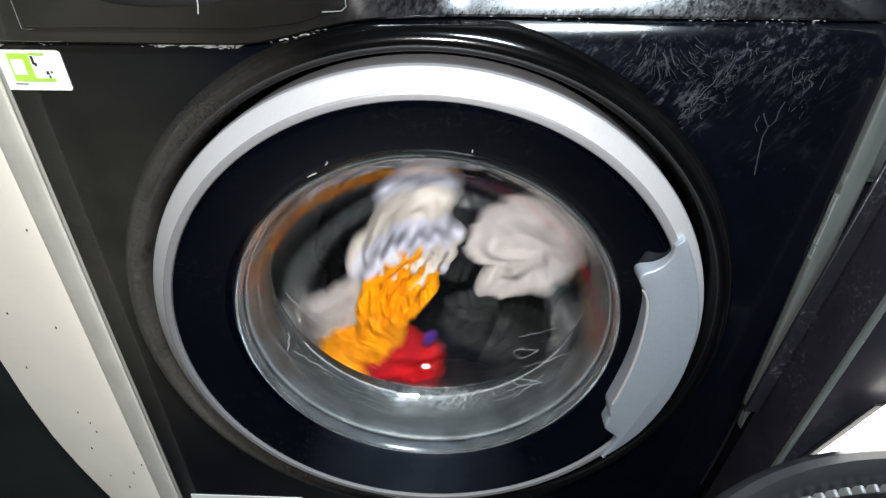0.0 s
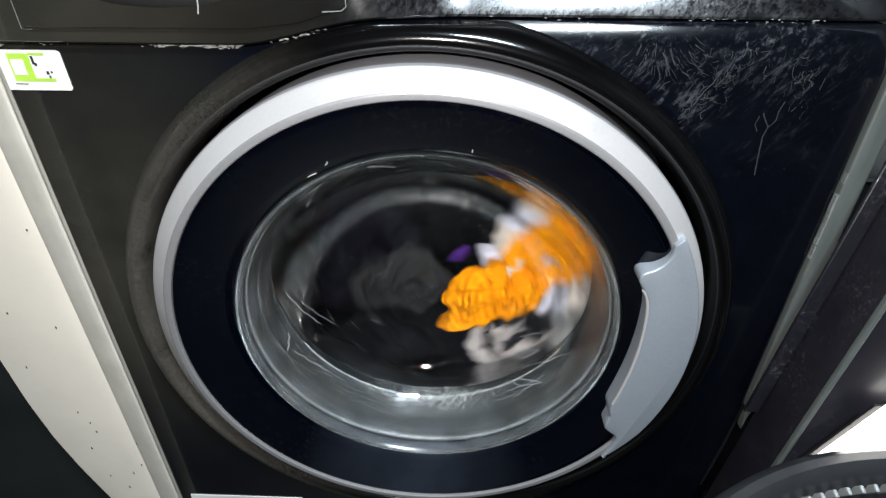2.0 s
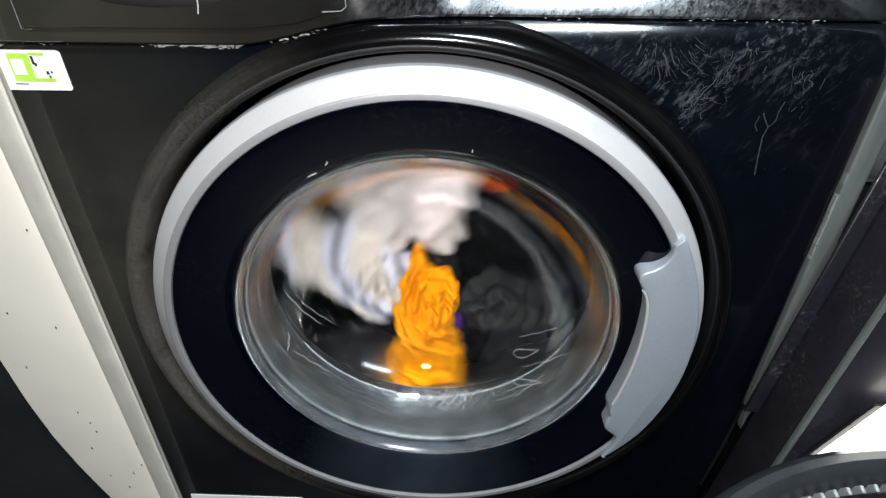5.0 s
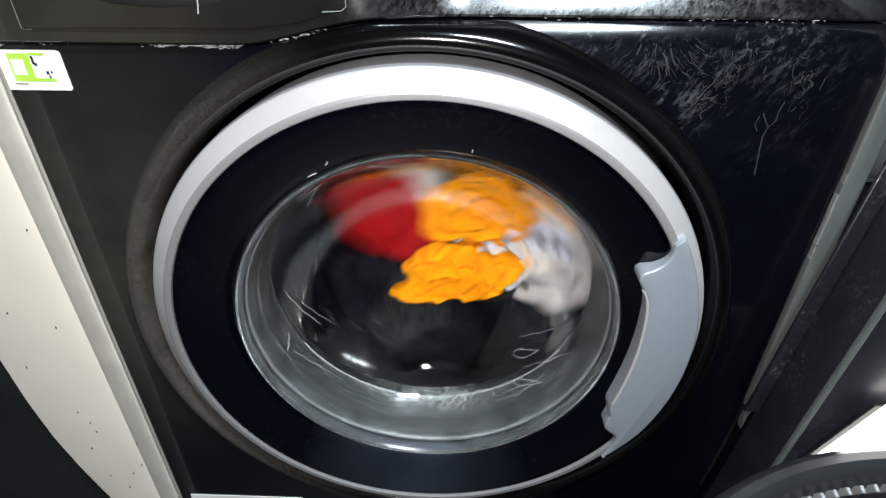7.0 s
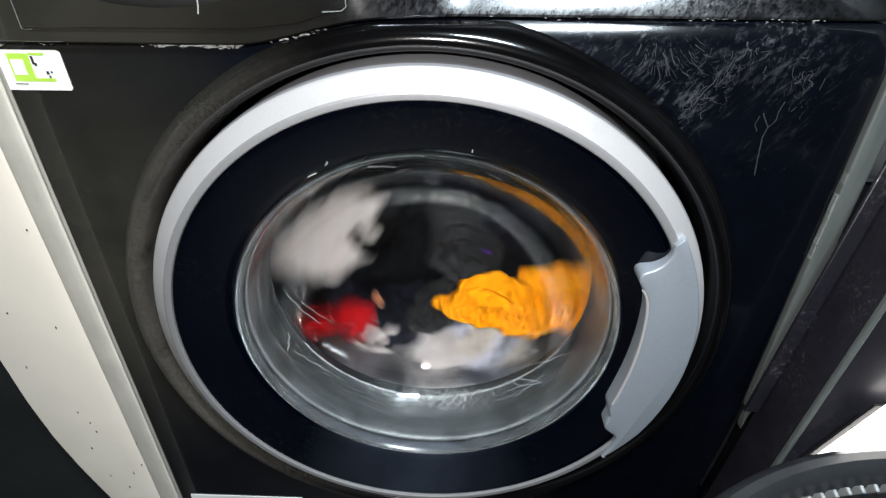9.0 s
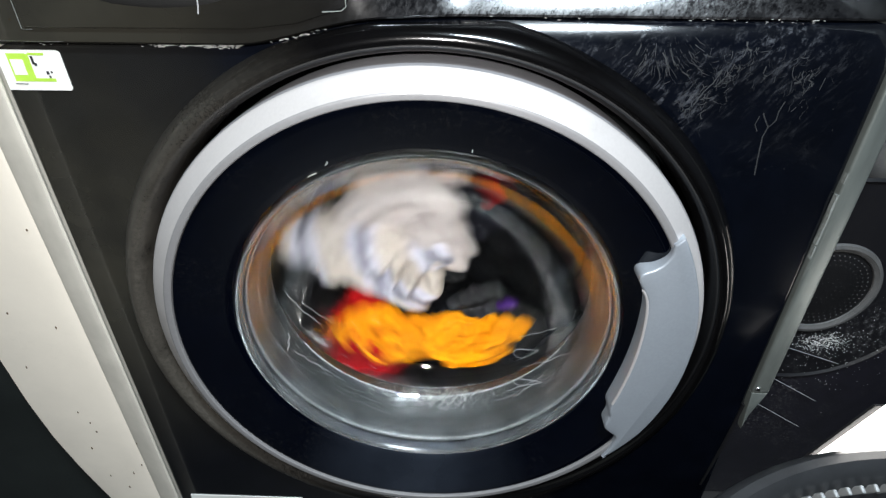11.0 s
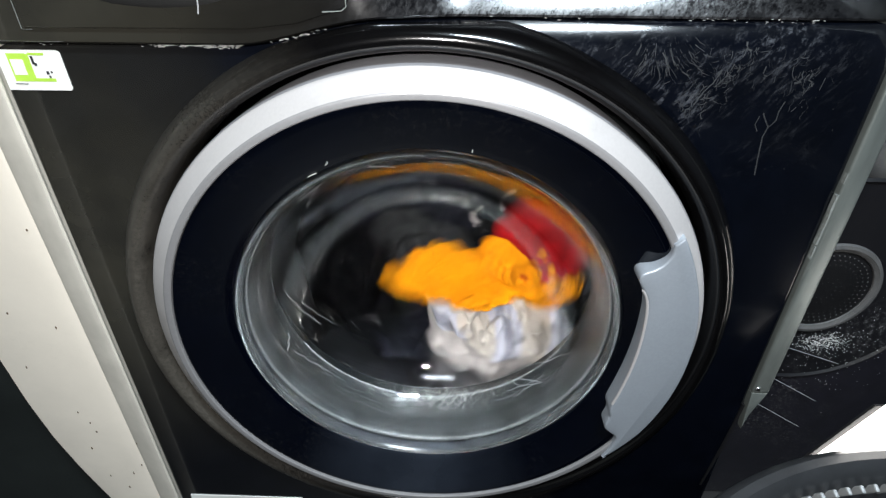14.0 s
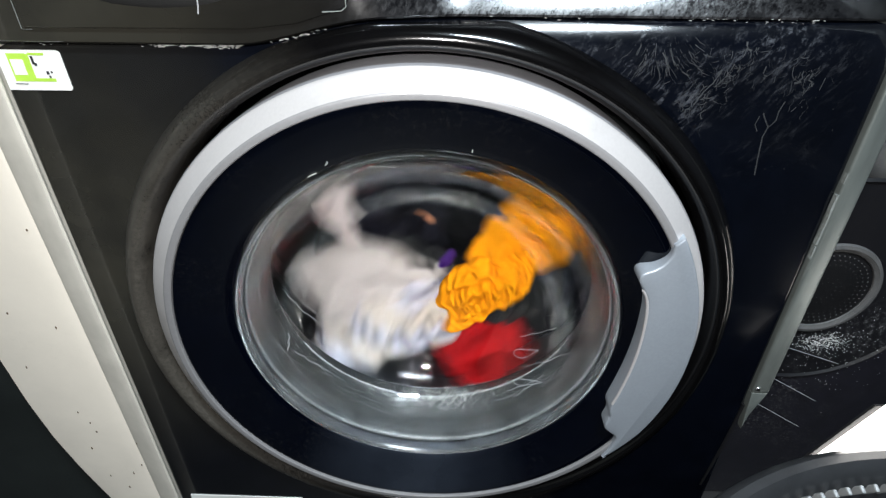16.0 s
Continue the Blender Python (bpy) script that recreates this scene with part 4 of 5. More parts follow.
def motions():
    orange_rows = (
        (0, -0.051, 0.415, 65), (0.1, -0.046, 0.394, 86), (0.2, -0.034, 0.377, 114), (0.3, -0.012, 0.349, 142), (0.4, 0.016, 0.334, 164),
        (0.5, 0.056, 0.316, 202), (0.6, 0.092, 0.337, 224), (0.7, 0.130, 0.376, 248), (0.8, 0.136, 0.424, 277), (0.9, 0.115, 0.473, 314),
        (1, 0.068, 0.501, 353), (1.1, 0.007, 0.471, 381), (1.2, -0.040, 0.427, 406), (1.3, -0.036, 0.386, 437), (1.4, -0.006, 0.367, 459),
        (1.5, 0.028, 0.353, 472), (1.6, 0.038, 0.368, 496), (1.7, 0.060, 0.379, 519), (1.8, 0.069, 0.390, 544), (1.9, 0.077, 0.407, 563),
        (2, 0.076, 0.424, 578), (2.1, 0.068, 0.458, 617), (2.2, 0.050, 0.473, 675), (2.3, 0.017, 0.476, 722), (2.4, -0.000, 0.448, 741),
        (2.5, 0.008, 0.401, 761), (2.6, 0.019, 0.386, 784), (2.7, 0.020, 0.389, 822), (2.8, 0.027, 0.374, 855), (2.9, 0.050, 0.381, 883),
        (3, 0.061, 0.387, 915), (3.1, 0.076, 0.404, 944), (3.2, 0.074, 0.431, 963), (3.3, 0.060, 0.458, 985), (3.4, 0.042, 0.459, 1026),
        (3.5, 0.010, 0.439, 1067), (3.6, -0.003, 0.412, 1099), (3.7, -0.000, 0.385, 1121), (3.8, 0.009, 0.372, 1153), (3.9, 0.007, 0.368, 1205),
        (4, 0.012, 0.361, 1249), (4.1, 0.048, 0.359, 1281), (4.2, 0.062, 0.363, 1307), (4.3, 0.077, 0.387, 1335), (4.4, 0.079, 0.418, 1363),
        (4.5, 0.064, 0.445, 1391), (4.6, 0.039, 0.458, 1420), (4.7, 0.011, 0.456, 1448), (4.8, -0.010, 0.440, 1476), (4.9, -0.018, 0.416, 1505),
        (5, -0.013, 0.393, 1533), (5.1, 0.003, 0.377, 1561), (5.2, 0.025, 0.372, 1590), (5.3, 0.044, 0.380, 1618), (5.4, 0.055, 0.395, 1646),
        (5.5, 0.056, 0.414, 1675), (5.6, 0.048, 0.429, 1703), (5.7, 0.033, 0.436, 1731), (5.8, 0.019, 0.434, 1759), (5.9, 0.008, 0.426, 1788),
        (6, 0.004, 0.414, 1816), (6.1, 0.007, 0.403, 1844), (6.2, 0.015, 0.396, 1873), (6.3, 0.024, 0.391, 1902), (6.4, 0.039, 0.376, 1933),
        (6.5, 0.076, 0.375, 1964), (6.6, 0.086, 0.391, 1997), (6.7, 0.087, 0.418, 2018), (6.8, 0.081, 0.442, 2022), (6.9, 0.059, 0.458, 2002),
        (7, 0.031, 0.451, 2001), (7.1, 0.013, 0.436, 2031), (7.2, -0.010, 0.410, 2092), (7.3, -0.010, 0.402, 2159), (7.4, 0.011, 0.385, 2209),
        (7.5, 0.033, 0.377, 2234), (7.6, 0.052, 0.365, 2262), (7.7, 0.074, 0.368, 2303), (7.8, 0.090, 0.404, 2344), (7.9, 0.086, 0.430, 2358),
        (8, 0.074, 0.447, 2356), (8.1, 0.057, 0.447, 2353), (8.2, 0.023, 0.439, 2369), (8.3, -0.001, 0.426, 2411), (8.4, -0.009, 0.402, 2475),
        (8.5, 0.008, 0.388, 2536), (8.6, 0.029, 0.378, 2568), (8.7, 0.044, 0.371, 2595), (8.8, 0.060, 0.370, 2632), (8.9, 0.074, 0.384, 2666),
        (9, 0.090, 0.403, 2700), (9.1, 0.085, 0.419, 2718), (9.2, 0.067, 0.434, 2725), (9.3, 0.046, 0.451, 2747), (9.4, 0.020, 0.457, 2777),
        (9.5, -0.005, 0.447, 2807), (9.6, -0.022, 0.424, 2836), (9.7, -0.022, 0.395, 2866), (9.8, -0.007, 0.371, 2896), (9.9, 0.021, 0.359, 2925),
        (10, 0.050, 0.364, 2955), (10.1, 0.072, 0.386, 2984), (10.2, 0.078, 0.416, 3014), (10.3, 0.067, 0.445, 3044), (10.4, 0.040, 0.463, 3073),
        (10.5, 0.008, 0.464, 3103), (10.6, -0.020, 0.446, 3132), (10.7, -0.033, 0.415, 3162), (10.8, -0.026, 0.381, 3192),
        (10.9, -0.002, 0.357, 3221), (11, 0.032, 0.350, 3251), (11.1, 0.065, 0.363, 3280), (11.2, 0.085, 0.393, 3310), (11.3, 0.086, 0.427, 3343),
        (11.4, 0.075, 0.442, 3380), (11.5, 0.065, 0.453, 3401), (11.6, 0.042, 0.447, 3424), (11.7, 0.003, 0.428, 3449), (11.8, 0.014, 0.409, 3470),
        (11.9, 0.009, 0.404, 3494), (12, 0.011, 0.392, 3543), (12.1, 0.012, 0.372, 3585), (12.2, 0.034, 0.361, 3622), (12.3, 0.068, 0.369, 3653),
        (12.4, 0.086, 0.400, 3671), (12.5, 0.094, 0.421, 3687), (12.6, 0.084, 0.440, 3713), (12.7, 0.072, 0.451, 3743), (12.8, 0.037, 0.448, 3779),
        (12.9, 0.000, 0.426, 3808), (13, 0.007, 0.399, 3831), (13.1, 0.008, 0.393, 3852), (13.2, 0.014, 0.386, 3892), (13.3, 0.031, 0.375, 3936),
        (13.4, 0.065, 0.384, 3971), (13.5, 0.087, 0.398, 3995), (13.6, 0.094, 0.420, 4013), (13.7, 0.093, 0.440, 4032), (13.8, 0.074, 0.452, 4060),
        (13.9, 0.056, 0.459, 4094), (14, 0.029, 0.442, 4139), (14.1, -0.004, 0.401, 4173), (14.2, -0.004, 0.365, 4198), (14.3, 0.015, 0.370, 4202),
        (14.4, 0.030, 0.385, 4173), (14.5, 0.040, 0.398, 4144), (14.6, 0.061, 0.398, 4150), (14.7, 0.062, 0.406, 4171), (14.8, 0.062, 0.409, 4197),
        (14.9, 0.061, 0.420, 4226), (15, 0.056, 0.438, 4280), (15.1, 0.044, 0.437, 4335), (15.2, 0.007, 0.415, 4399), (15.3, -0.009, 0.382, 4469),
        (15.4, 0.007, 0.352, 4535), (15.5, 0.037, 0.353, 4569), (15.6, 0.059, 0.386, 4546), (15.7, 0.061, 0.400, 4514), (15.8, 0.064, 0.410, 4512),
        (15.9, 0.067, 0.420, 4531), (16, 0.065, 0.435, 4553),
    )
    trailing_rows = (
        (0, -0.097, 0.315, 65), (0.1, -0.055, 0.294, 86), (0.2, 0.004, 0.291, 114), (0.3, 0.068, 0.290, 142), (0.4, 0.097, 0.302, 164),
        (0.5, 0.125, 0.348, 202), (0.6, 0.155, 0.394, 224), (0.7, 0.156, 0.434, 248), (0.8, 0.128, 0.479, 277), (0.9, 0.056, 0.523, 314),
        (1, -0.056, 0.507, 353), (1.1, -0.124, 0.421, 381), (1.2, -0.122, 0.353, 406), (1.3, -0.056, 0.297, 437), (1.4, 0.009, 0.279, 459),
        (1.5, 0.058, 0.278, 472), (1.6, 0.101, 0.309, 496), (1.7, 0.133, 0.351, 519), (1.8, 0.156, 0.399, 544), (1.9, 0.158, 0.441, 563),
        (2, 0.145, 0.473, 578), (2.1, 0.085, 0.524, 617), (2.2, -0.011, 0.520, 675), (2.3, -0.115, 0.455, 722), (2.4, -0.133, 0.404, 741),
        (2.5, -0.077, 0.329, 761), (2.6, -0.024, 0.304, 784), (2.7, 0.039, 0.299, 822), (2.8, 0.078, 0.322, 855), (2.9, 0.127, 0.358, 883),
        (3, 0.146, 0.411, 915), (3.1, 0.136, 0.464, 944), (3.2, 0.112, 0.504, 963), (3.3, 0.068, 0.530, 985), (3.4, -0.014, 0.523, 1026),
        (3.5, -0.119, 0.461, 1067), (3.6, -0.133, 0.365, 1099), (3.7, -0.084, 0.315, 1121), (3.8, -0.025, 0.287, 1153), (3.9, 0.047, 0.309, 1205),
        (4, 0.084, 0.347, 1249), (4.1, 0.116, 0.387, 1281), (4.2, 0.124, 0.433, 1307), (4.3, 0.102, 0.480, 1335), (4.4, 0.057, 0.510, 1363),
        (4.5, 0.003, 0.514, 1391), (4.6, -0.047, 0.490, 1420), (4.7, -0.078, 0.444, 1448), (4.8, -0.082, 0.388, 1476), (4.9, -0.058, 0.337, 1505),
        (5, -0.011, 0.304, 1533), (5.1, 0.047, 0.299, 1561), (5.2, 0.100, 0.324, 1590), (5.3, 0.134, 0.372, 1618), (5.4, 0.140, 0.432, 1646),
        (5.5, 0.114, 0.487, 1675), (5.6, 0.065, 0.522, 1703), (5.7, 0.003, 0.528, 1731), (5.8, -0.053, 0.503, 1759), (5.9, -0.090, 0.452, 1788),
        (6, -0.097, 0.389, 1816), (6.1, -0.071, 0.330, 1844), (6.2, -0.019, 0.292, 1873), (6.3, 0.044, 0.285, 1902), (6.4, 0.095, 0.310, 1933),
        (6.5, 0.144, 0.355, 1964), (6.6, 0.164, 0.420, 1997), (6.7, 0.159, 0.473, 2018), (6.8, 0.130, 0.506, 2022), (6.9, 0.091, 0.530, 2002),
        (7, 0.047, 0.528, 2001), (7.1, -0.026, 0.484, 2031), (7.2, -0.112, 0.396, 2092), (7.3, -0.112, 0.331, 2159), (7.4, -0.054, 0.291, 2209),
        (7.5, -0.001, 0.267, 2234), (7.6, 0.066, 0.272, 2262), (7.7, 0.130, 0.320, 2303), (7.8, 0.156, 0.411, 2344), (7.9, 0.158, 0.454, 2358),
        (8, 0.153, 0.478, 2356), (8.1, 0.110, 0.502, 2353), (8.2, 0.058, 0.503, 2369), (8.3, -0.020, 0.481, 2411), (8.4, -0.115, 0.403, 2475),
        (8.5, -0.109, 0.326, 2536), (8.6, -0.058, 0.280, 2568), (8.7, 0.009, 0.270, 2595), (8.8, 0.088, 0.296, 2632), (8.9, 0.134, 0.342, 2666),
        (9, 0.160, 0.405, 2700), (9.1, 0.151, 0.441, 2718), (9.2, 0.133, 0.461, 2725), (9.3, 0.095, 0.502, 2747), (9.4, 0.037, 0.525, 2777),
        (9.5, -0.024, 0.515, 2807), (9.6, -0.071, 0.475, 2836), (9.7, -0.091, 0.416, 2866), (9.8, -0.077, 0.356, 2896), (9.9, -0.035, 0.311, 2925),
        (10, 0.025, 0.294, 2955), (10.1, 0.084, 0.311, 2984), (10.2, 0.127, 0.356, 3014), (10.3, 0.140, 0.416, 3044), (10.4, 0.121, 0.474, 3073),
        (10.5, 0.074, 0.514, 3103), (10.6, 0.013, 0.525, 3132), (10.7, -0.044, 0.502, 3162), (10.8, -0.082, 0.453, 3192),
        (10.9, -0.089, 0.392, 3221), (11, -0.063, 0.336, 3251), (11.1, -0.012, 0.301, 3280), (11.2, 0.049, 0.298, 3310), (11.3, 0.101, 0.331, 3343),
        (11.4, 0.124, 0.399, 3380), (11.5, 0.147, 0.425, 3401), (11.6, 0.139, 0.455, 3424), (11.7, 0.100, 0.481, 3449), (11.8, 0.076, 0.484, 3470),
        (11.9, 0.036, 0.472, 3494), (12, -0.028, 0.445, 3543), (12.1, -0.065, 0.392, 3585), (12.2, -0.033, 0.336, 3622), (12.3, 0.028, 0.310, 3653),
        (12.4, 0.056, 0.309, 3671), (12.5, 0.087, 0.326, 3687), (12.6, 0.114, 0.363, 3713), (12.7, 0.124, 0.409, 3743), (12.8, 0.118, 0.453, 3779),
        (12.9, 0.100, 0.478, 3808), (13, 0.066, 0.470, 3831), (13.1, 0.036, 0.462, 3852), (13.2, -0.013, 0.446, 3892), (13.3, -0.050, 0.404, 3936),
        (13.4, -0.039, 0.362, 3971), (13.5, 0.010, 0.347, 3995), (13.6, 0.041, 0.346, 4013), (13.7, 0.059, 0.353, 4032), (13.8, 0.084, 0.383, 4060),
        (13.9, 0.100, 0.412, 4094), (14, 0.112, 0.449, 4139), (14.1, 0.086, 0.461, 4173), (14.2, 0.052, 0.454, 4198), (14.3, 0.047, 0.433, 4202),
        (14.4, 0.073, 0.345, 4173), (14.5, 0.107, 0.354, 4144), (14.6, 0.140, 0.406, 4150), (14.7, 0.130, 0.444, 4171), (14.8, 0.102, 0.471, 4197),
        (14.9, 0.070, 0.471, 4226), (15, 0.009, 0.452, 4280), (15.1, -0.002, 0.434, 4335), (15.2, 0.072, 0.441, 4399), (15.3, 0.074, 0.443, 4469),
        (15.4, 0.049, 0.436, 4535), (15.5, 0.053, 0.411, 4569), (15.6, 0.098, 0.343, 4546), (15.7, 0.127, 0.353, 4514), (15.8, 0.138, 0.414, 4512),
        (15.9, 0.130, 0.457, 4531), (16, 0.101, 0.484, 4553),
    )
    white_rows = (
        (0, 0.108, 0.485, 44), (0.1, 0.080, 0.505, 74), (0.2, 0.049, 0.522, 103), (0.3, -0.013, 0.519, 134), (0.4, -0.093, 0.479, 165),
        (0.5, -0.121, 0.357, 195), (0.6, -0.059, 0.280, 227), (0.7, 0.027, 0.259, 258), (0.8, 0.094, 0.283, 288), (0.9, 0.152, 0.334, 319),
        (1, 0.176, 0.402, 349), (1.1, 0.163, 0.463, 380), (1.2, 0.141, 0.508, 410), (1.3, 0.087, 0.540, 440), (1.4, 0.014, 0.537, 470),
        (1.5, -0.060, 0.506, 501), (1.6, -0.123, 0.425, 533), (1.7, -0.094, 0.311, 565), (1.8, -0.028, 0.264, 596), (1.9, 0.063, 0.280, 627),
        (2, 0.111, 0.311, 657), (2.1, 0.148, 0.356, 688), (2.2, 0.163, 0.410, 718), (2.3, 0.151, 0.476, 747), (2.4, 0.110, 0.512, 776),
        (2.5, 0.065, 0.536, 806), (2.6, 0.003, 0.535, 836), (2.7, -0.079, 0.492, 867), (2.8, -0.128, 0.416, 898), (2.9, -0.103, 0.322, 929),
        (3, -0.033, 0.266, 960), (3.1, 0.063, 0.280, 989), (3.2, 0.111, 0.311, 1019), (3.3, 0.150, 0.359, 1049), (3.4, 0.158, 0.421, 1078),
        (3.5, 0.142, 0.472, 1108), (3.6, 0.118, 0.507, 1138), (3.7, 0.075, 0.531, 1168), (3.8, 0.010, 0.536, 1199), (3.9, -0.083, 0.493, 1230),
        (4, -0.126, 0.412, 1261), (4.1, -0.099, 0.317, 1291), (4.2, -0.042, 0.270, 1321), (4.3, 0.032, 0.255, 1351), (4.4, 0.108, 0.279, 1381),
        (4.5, 0.163, 0.339, 1410), (4.6, 0.180, 0.417, 1440), (4.7, 0.155, 0.494, 1470), (4.8, 0.096, 0.547, 1500), (4.9, 0.018, 0.563, 1530),
        (5, -0.057, 0.537, 1561), (5.1, -0.109, 0.478, 1591), (5.2, -0.123, 0.402, 1623), (5.3, -0.098, 0.330, 1653), (5.4, -0.041, 0.280, 1685),
        (5.5, 0.033, 0.266, 1716), (5.6, 0.103, 0.291, 1747), (5.7, 0.151, 0.346, 1777), (5.8, 0.164, 0.418, 1808), (5.9, 0.140, 0.486, 1838),
        (6, 0.086, 0.532, 1868), (6.1, 0.017, 0.545, 1897), (6.2, -0.048, 0.521, 1927), (6.3, -0.095, 0.475, 1957), (6.4, -0.126, 0.414, 1987),
        (6.5, -0.102, 0.321, 2018), (6.6, -0.004, 0.269, 2049), (6.7, 0.097, 0.301, 2080), (6.8, 0.141, 0.357, 2111), (6.9, 0.158, 0.410, 2141),
        (7, 0.154, 0.461, 2171), (7.1, 0.128, 0.499, 2201), (7.2, 0.076, 0.523, 2231), (7.3, 0.031, 0.523, 2260), (7.4, -0.017, 0.513, 2290),
        (7.5, -0.082, 0.477, 2320), (7.6, -0.125, 0.408, 2351), (7.7, -0.095, 0.311, 2382), (7.8, 0.020, 0.283, 2414), (7.9, 0.088, 0.317, 2445),
        (8, 0.124, 0.357, 2475), (8.1, 0.135, 0.394, 2505), (8.2, 0.143, 0.429, 2535), (8.3, 0.123, 0.481, 2564), (8.4, 0.086, 0.511, 2594),
        (8.5, 0.040, 0.517, 2625), (8.6, -0.016, 0.514, 2655), (8.7, -0.088, 0.477, 2686), (8.8, -0.121, 0.396, 2717), (8.9, -0.057, 0.294, 2748),
        (9, 0.042, 0.287, 2779), (9.1, 0.090, 0.316, 2809), (9.2, 0.129, 0.350, 2838), (9.3, 0.147, 0.406, 2868), (9.4, 0.134, 0.466, 2897),
        (9.5, 0.093, 0.511, 2927), (9.6, 0.036, 0.531, 2957), (9.7, -0.024, 0.521, 2987), (9.8, -0.071, 0.484, 3017), (9.9, -0.095, 0.428, 3048),
        (10, -0.089, 0.368, 3078), (10.1, -0.054, 0.318, 3110), (10.2, 0.000, 0.292, 3141), (10.3, 0.060, 0.295, 3171), (10.4, 0.111, 0.326, 3200),
        (10.5, 0.141, 0.378, 3229), (10.6, 0.142, 0.438, 3258), (10.7, 0.113, 0.491, 3287), (10.8, 0.063, 0.523, 3315), (10.9, 0.004, 0.528, 3344),
        (11, -0.050, 0.503, 3372), (11.1, -0.085, 0.455, 3401), (11.2, -0.093, 0.396, 3431), (11.3, -0.059, 0.329, 3460), (11.4, 0.034, 0.300, 3490),
        (11.5, 0.084, 0.323, 3520), (11.6, 0.100, 0.357, 3550), (11.7, 0.110, 0.386, 3580), (11.8, 0.125, 0.429, 3609), (11.9, 0.112, 0.474, 3638),
        (12, 0.084, 0.502, 3667), (12.1, 0.049, 0.511, 3696), (12.2, 0.003, 0.497, 3726), (12.3, -0.038, 0.473, 3755), (12.4, -0.085, 0.424, 3785),
        (12.5, -0.077, 0.340, 3815), (12.6, -0.004, 0.295, 3845), (12.7, 0.058, 0.317, 3875), (12.8, 0.090, 0.354, 3903), (12.9, 0.104, 0.385, 3932),
        (13, 0.112, 0.419, 3960), (13.1, 0.103, 0.456, 3989), (13.2, 0.080, 0.489, 4018), (13.3, 0.054, 0.504, 4048), (13.4, 0.000, 0.496, 4077),
        (13.5, -0.049, 0.463, 4108), (13.6, -0.078, 0.414, 4138), (13.7, -0.066, 0.353, 4169), (13.8, -0.011, 0.317, 4200),
        (13.9, 0.042, 0.323, 4230), (14, 0.071, 0.343, 4260), (14.1, 0.090, 0.361, 4288), (14.2, 0.113, 0.396, 4317), (14.3, 0.113, 0.443, 4346),
        (14.4, 0.086, 0.479, 4375), (14.5, 0.053, 0.492, 4404), (14.6, 0.004, 0.491, 4433), (14.7, -0.037, 0.463, 4464), (14.8, -0.071, 0.415, 4495),
        (14.9, -0.067, 0.345, 4526), (15, -0.012, 0.308, 4556), (15.1, 0.043, 0.318, 4586), (15.2, 0.085, 0.342, 4616), (15.3, 0.098, 0.357, 4646),
        (15.4, 0.122, 0.384, 4676), (15.5, 0.130, 0.429, 4707), (15.6, 0.099, 0.478, 4737), (15.7, 0.063, 0.490, 4768), (15.8, 0.013, 0.489, 4798),
        (15.9, -0.030, 0.461, 4829), (16, -0.082, 0.393, 4860),
    )
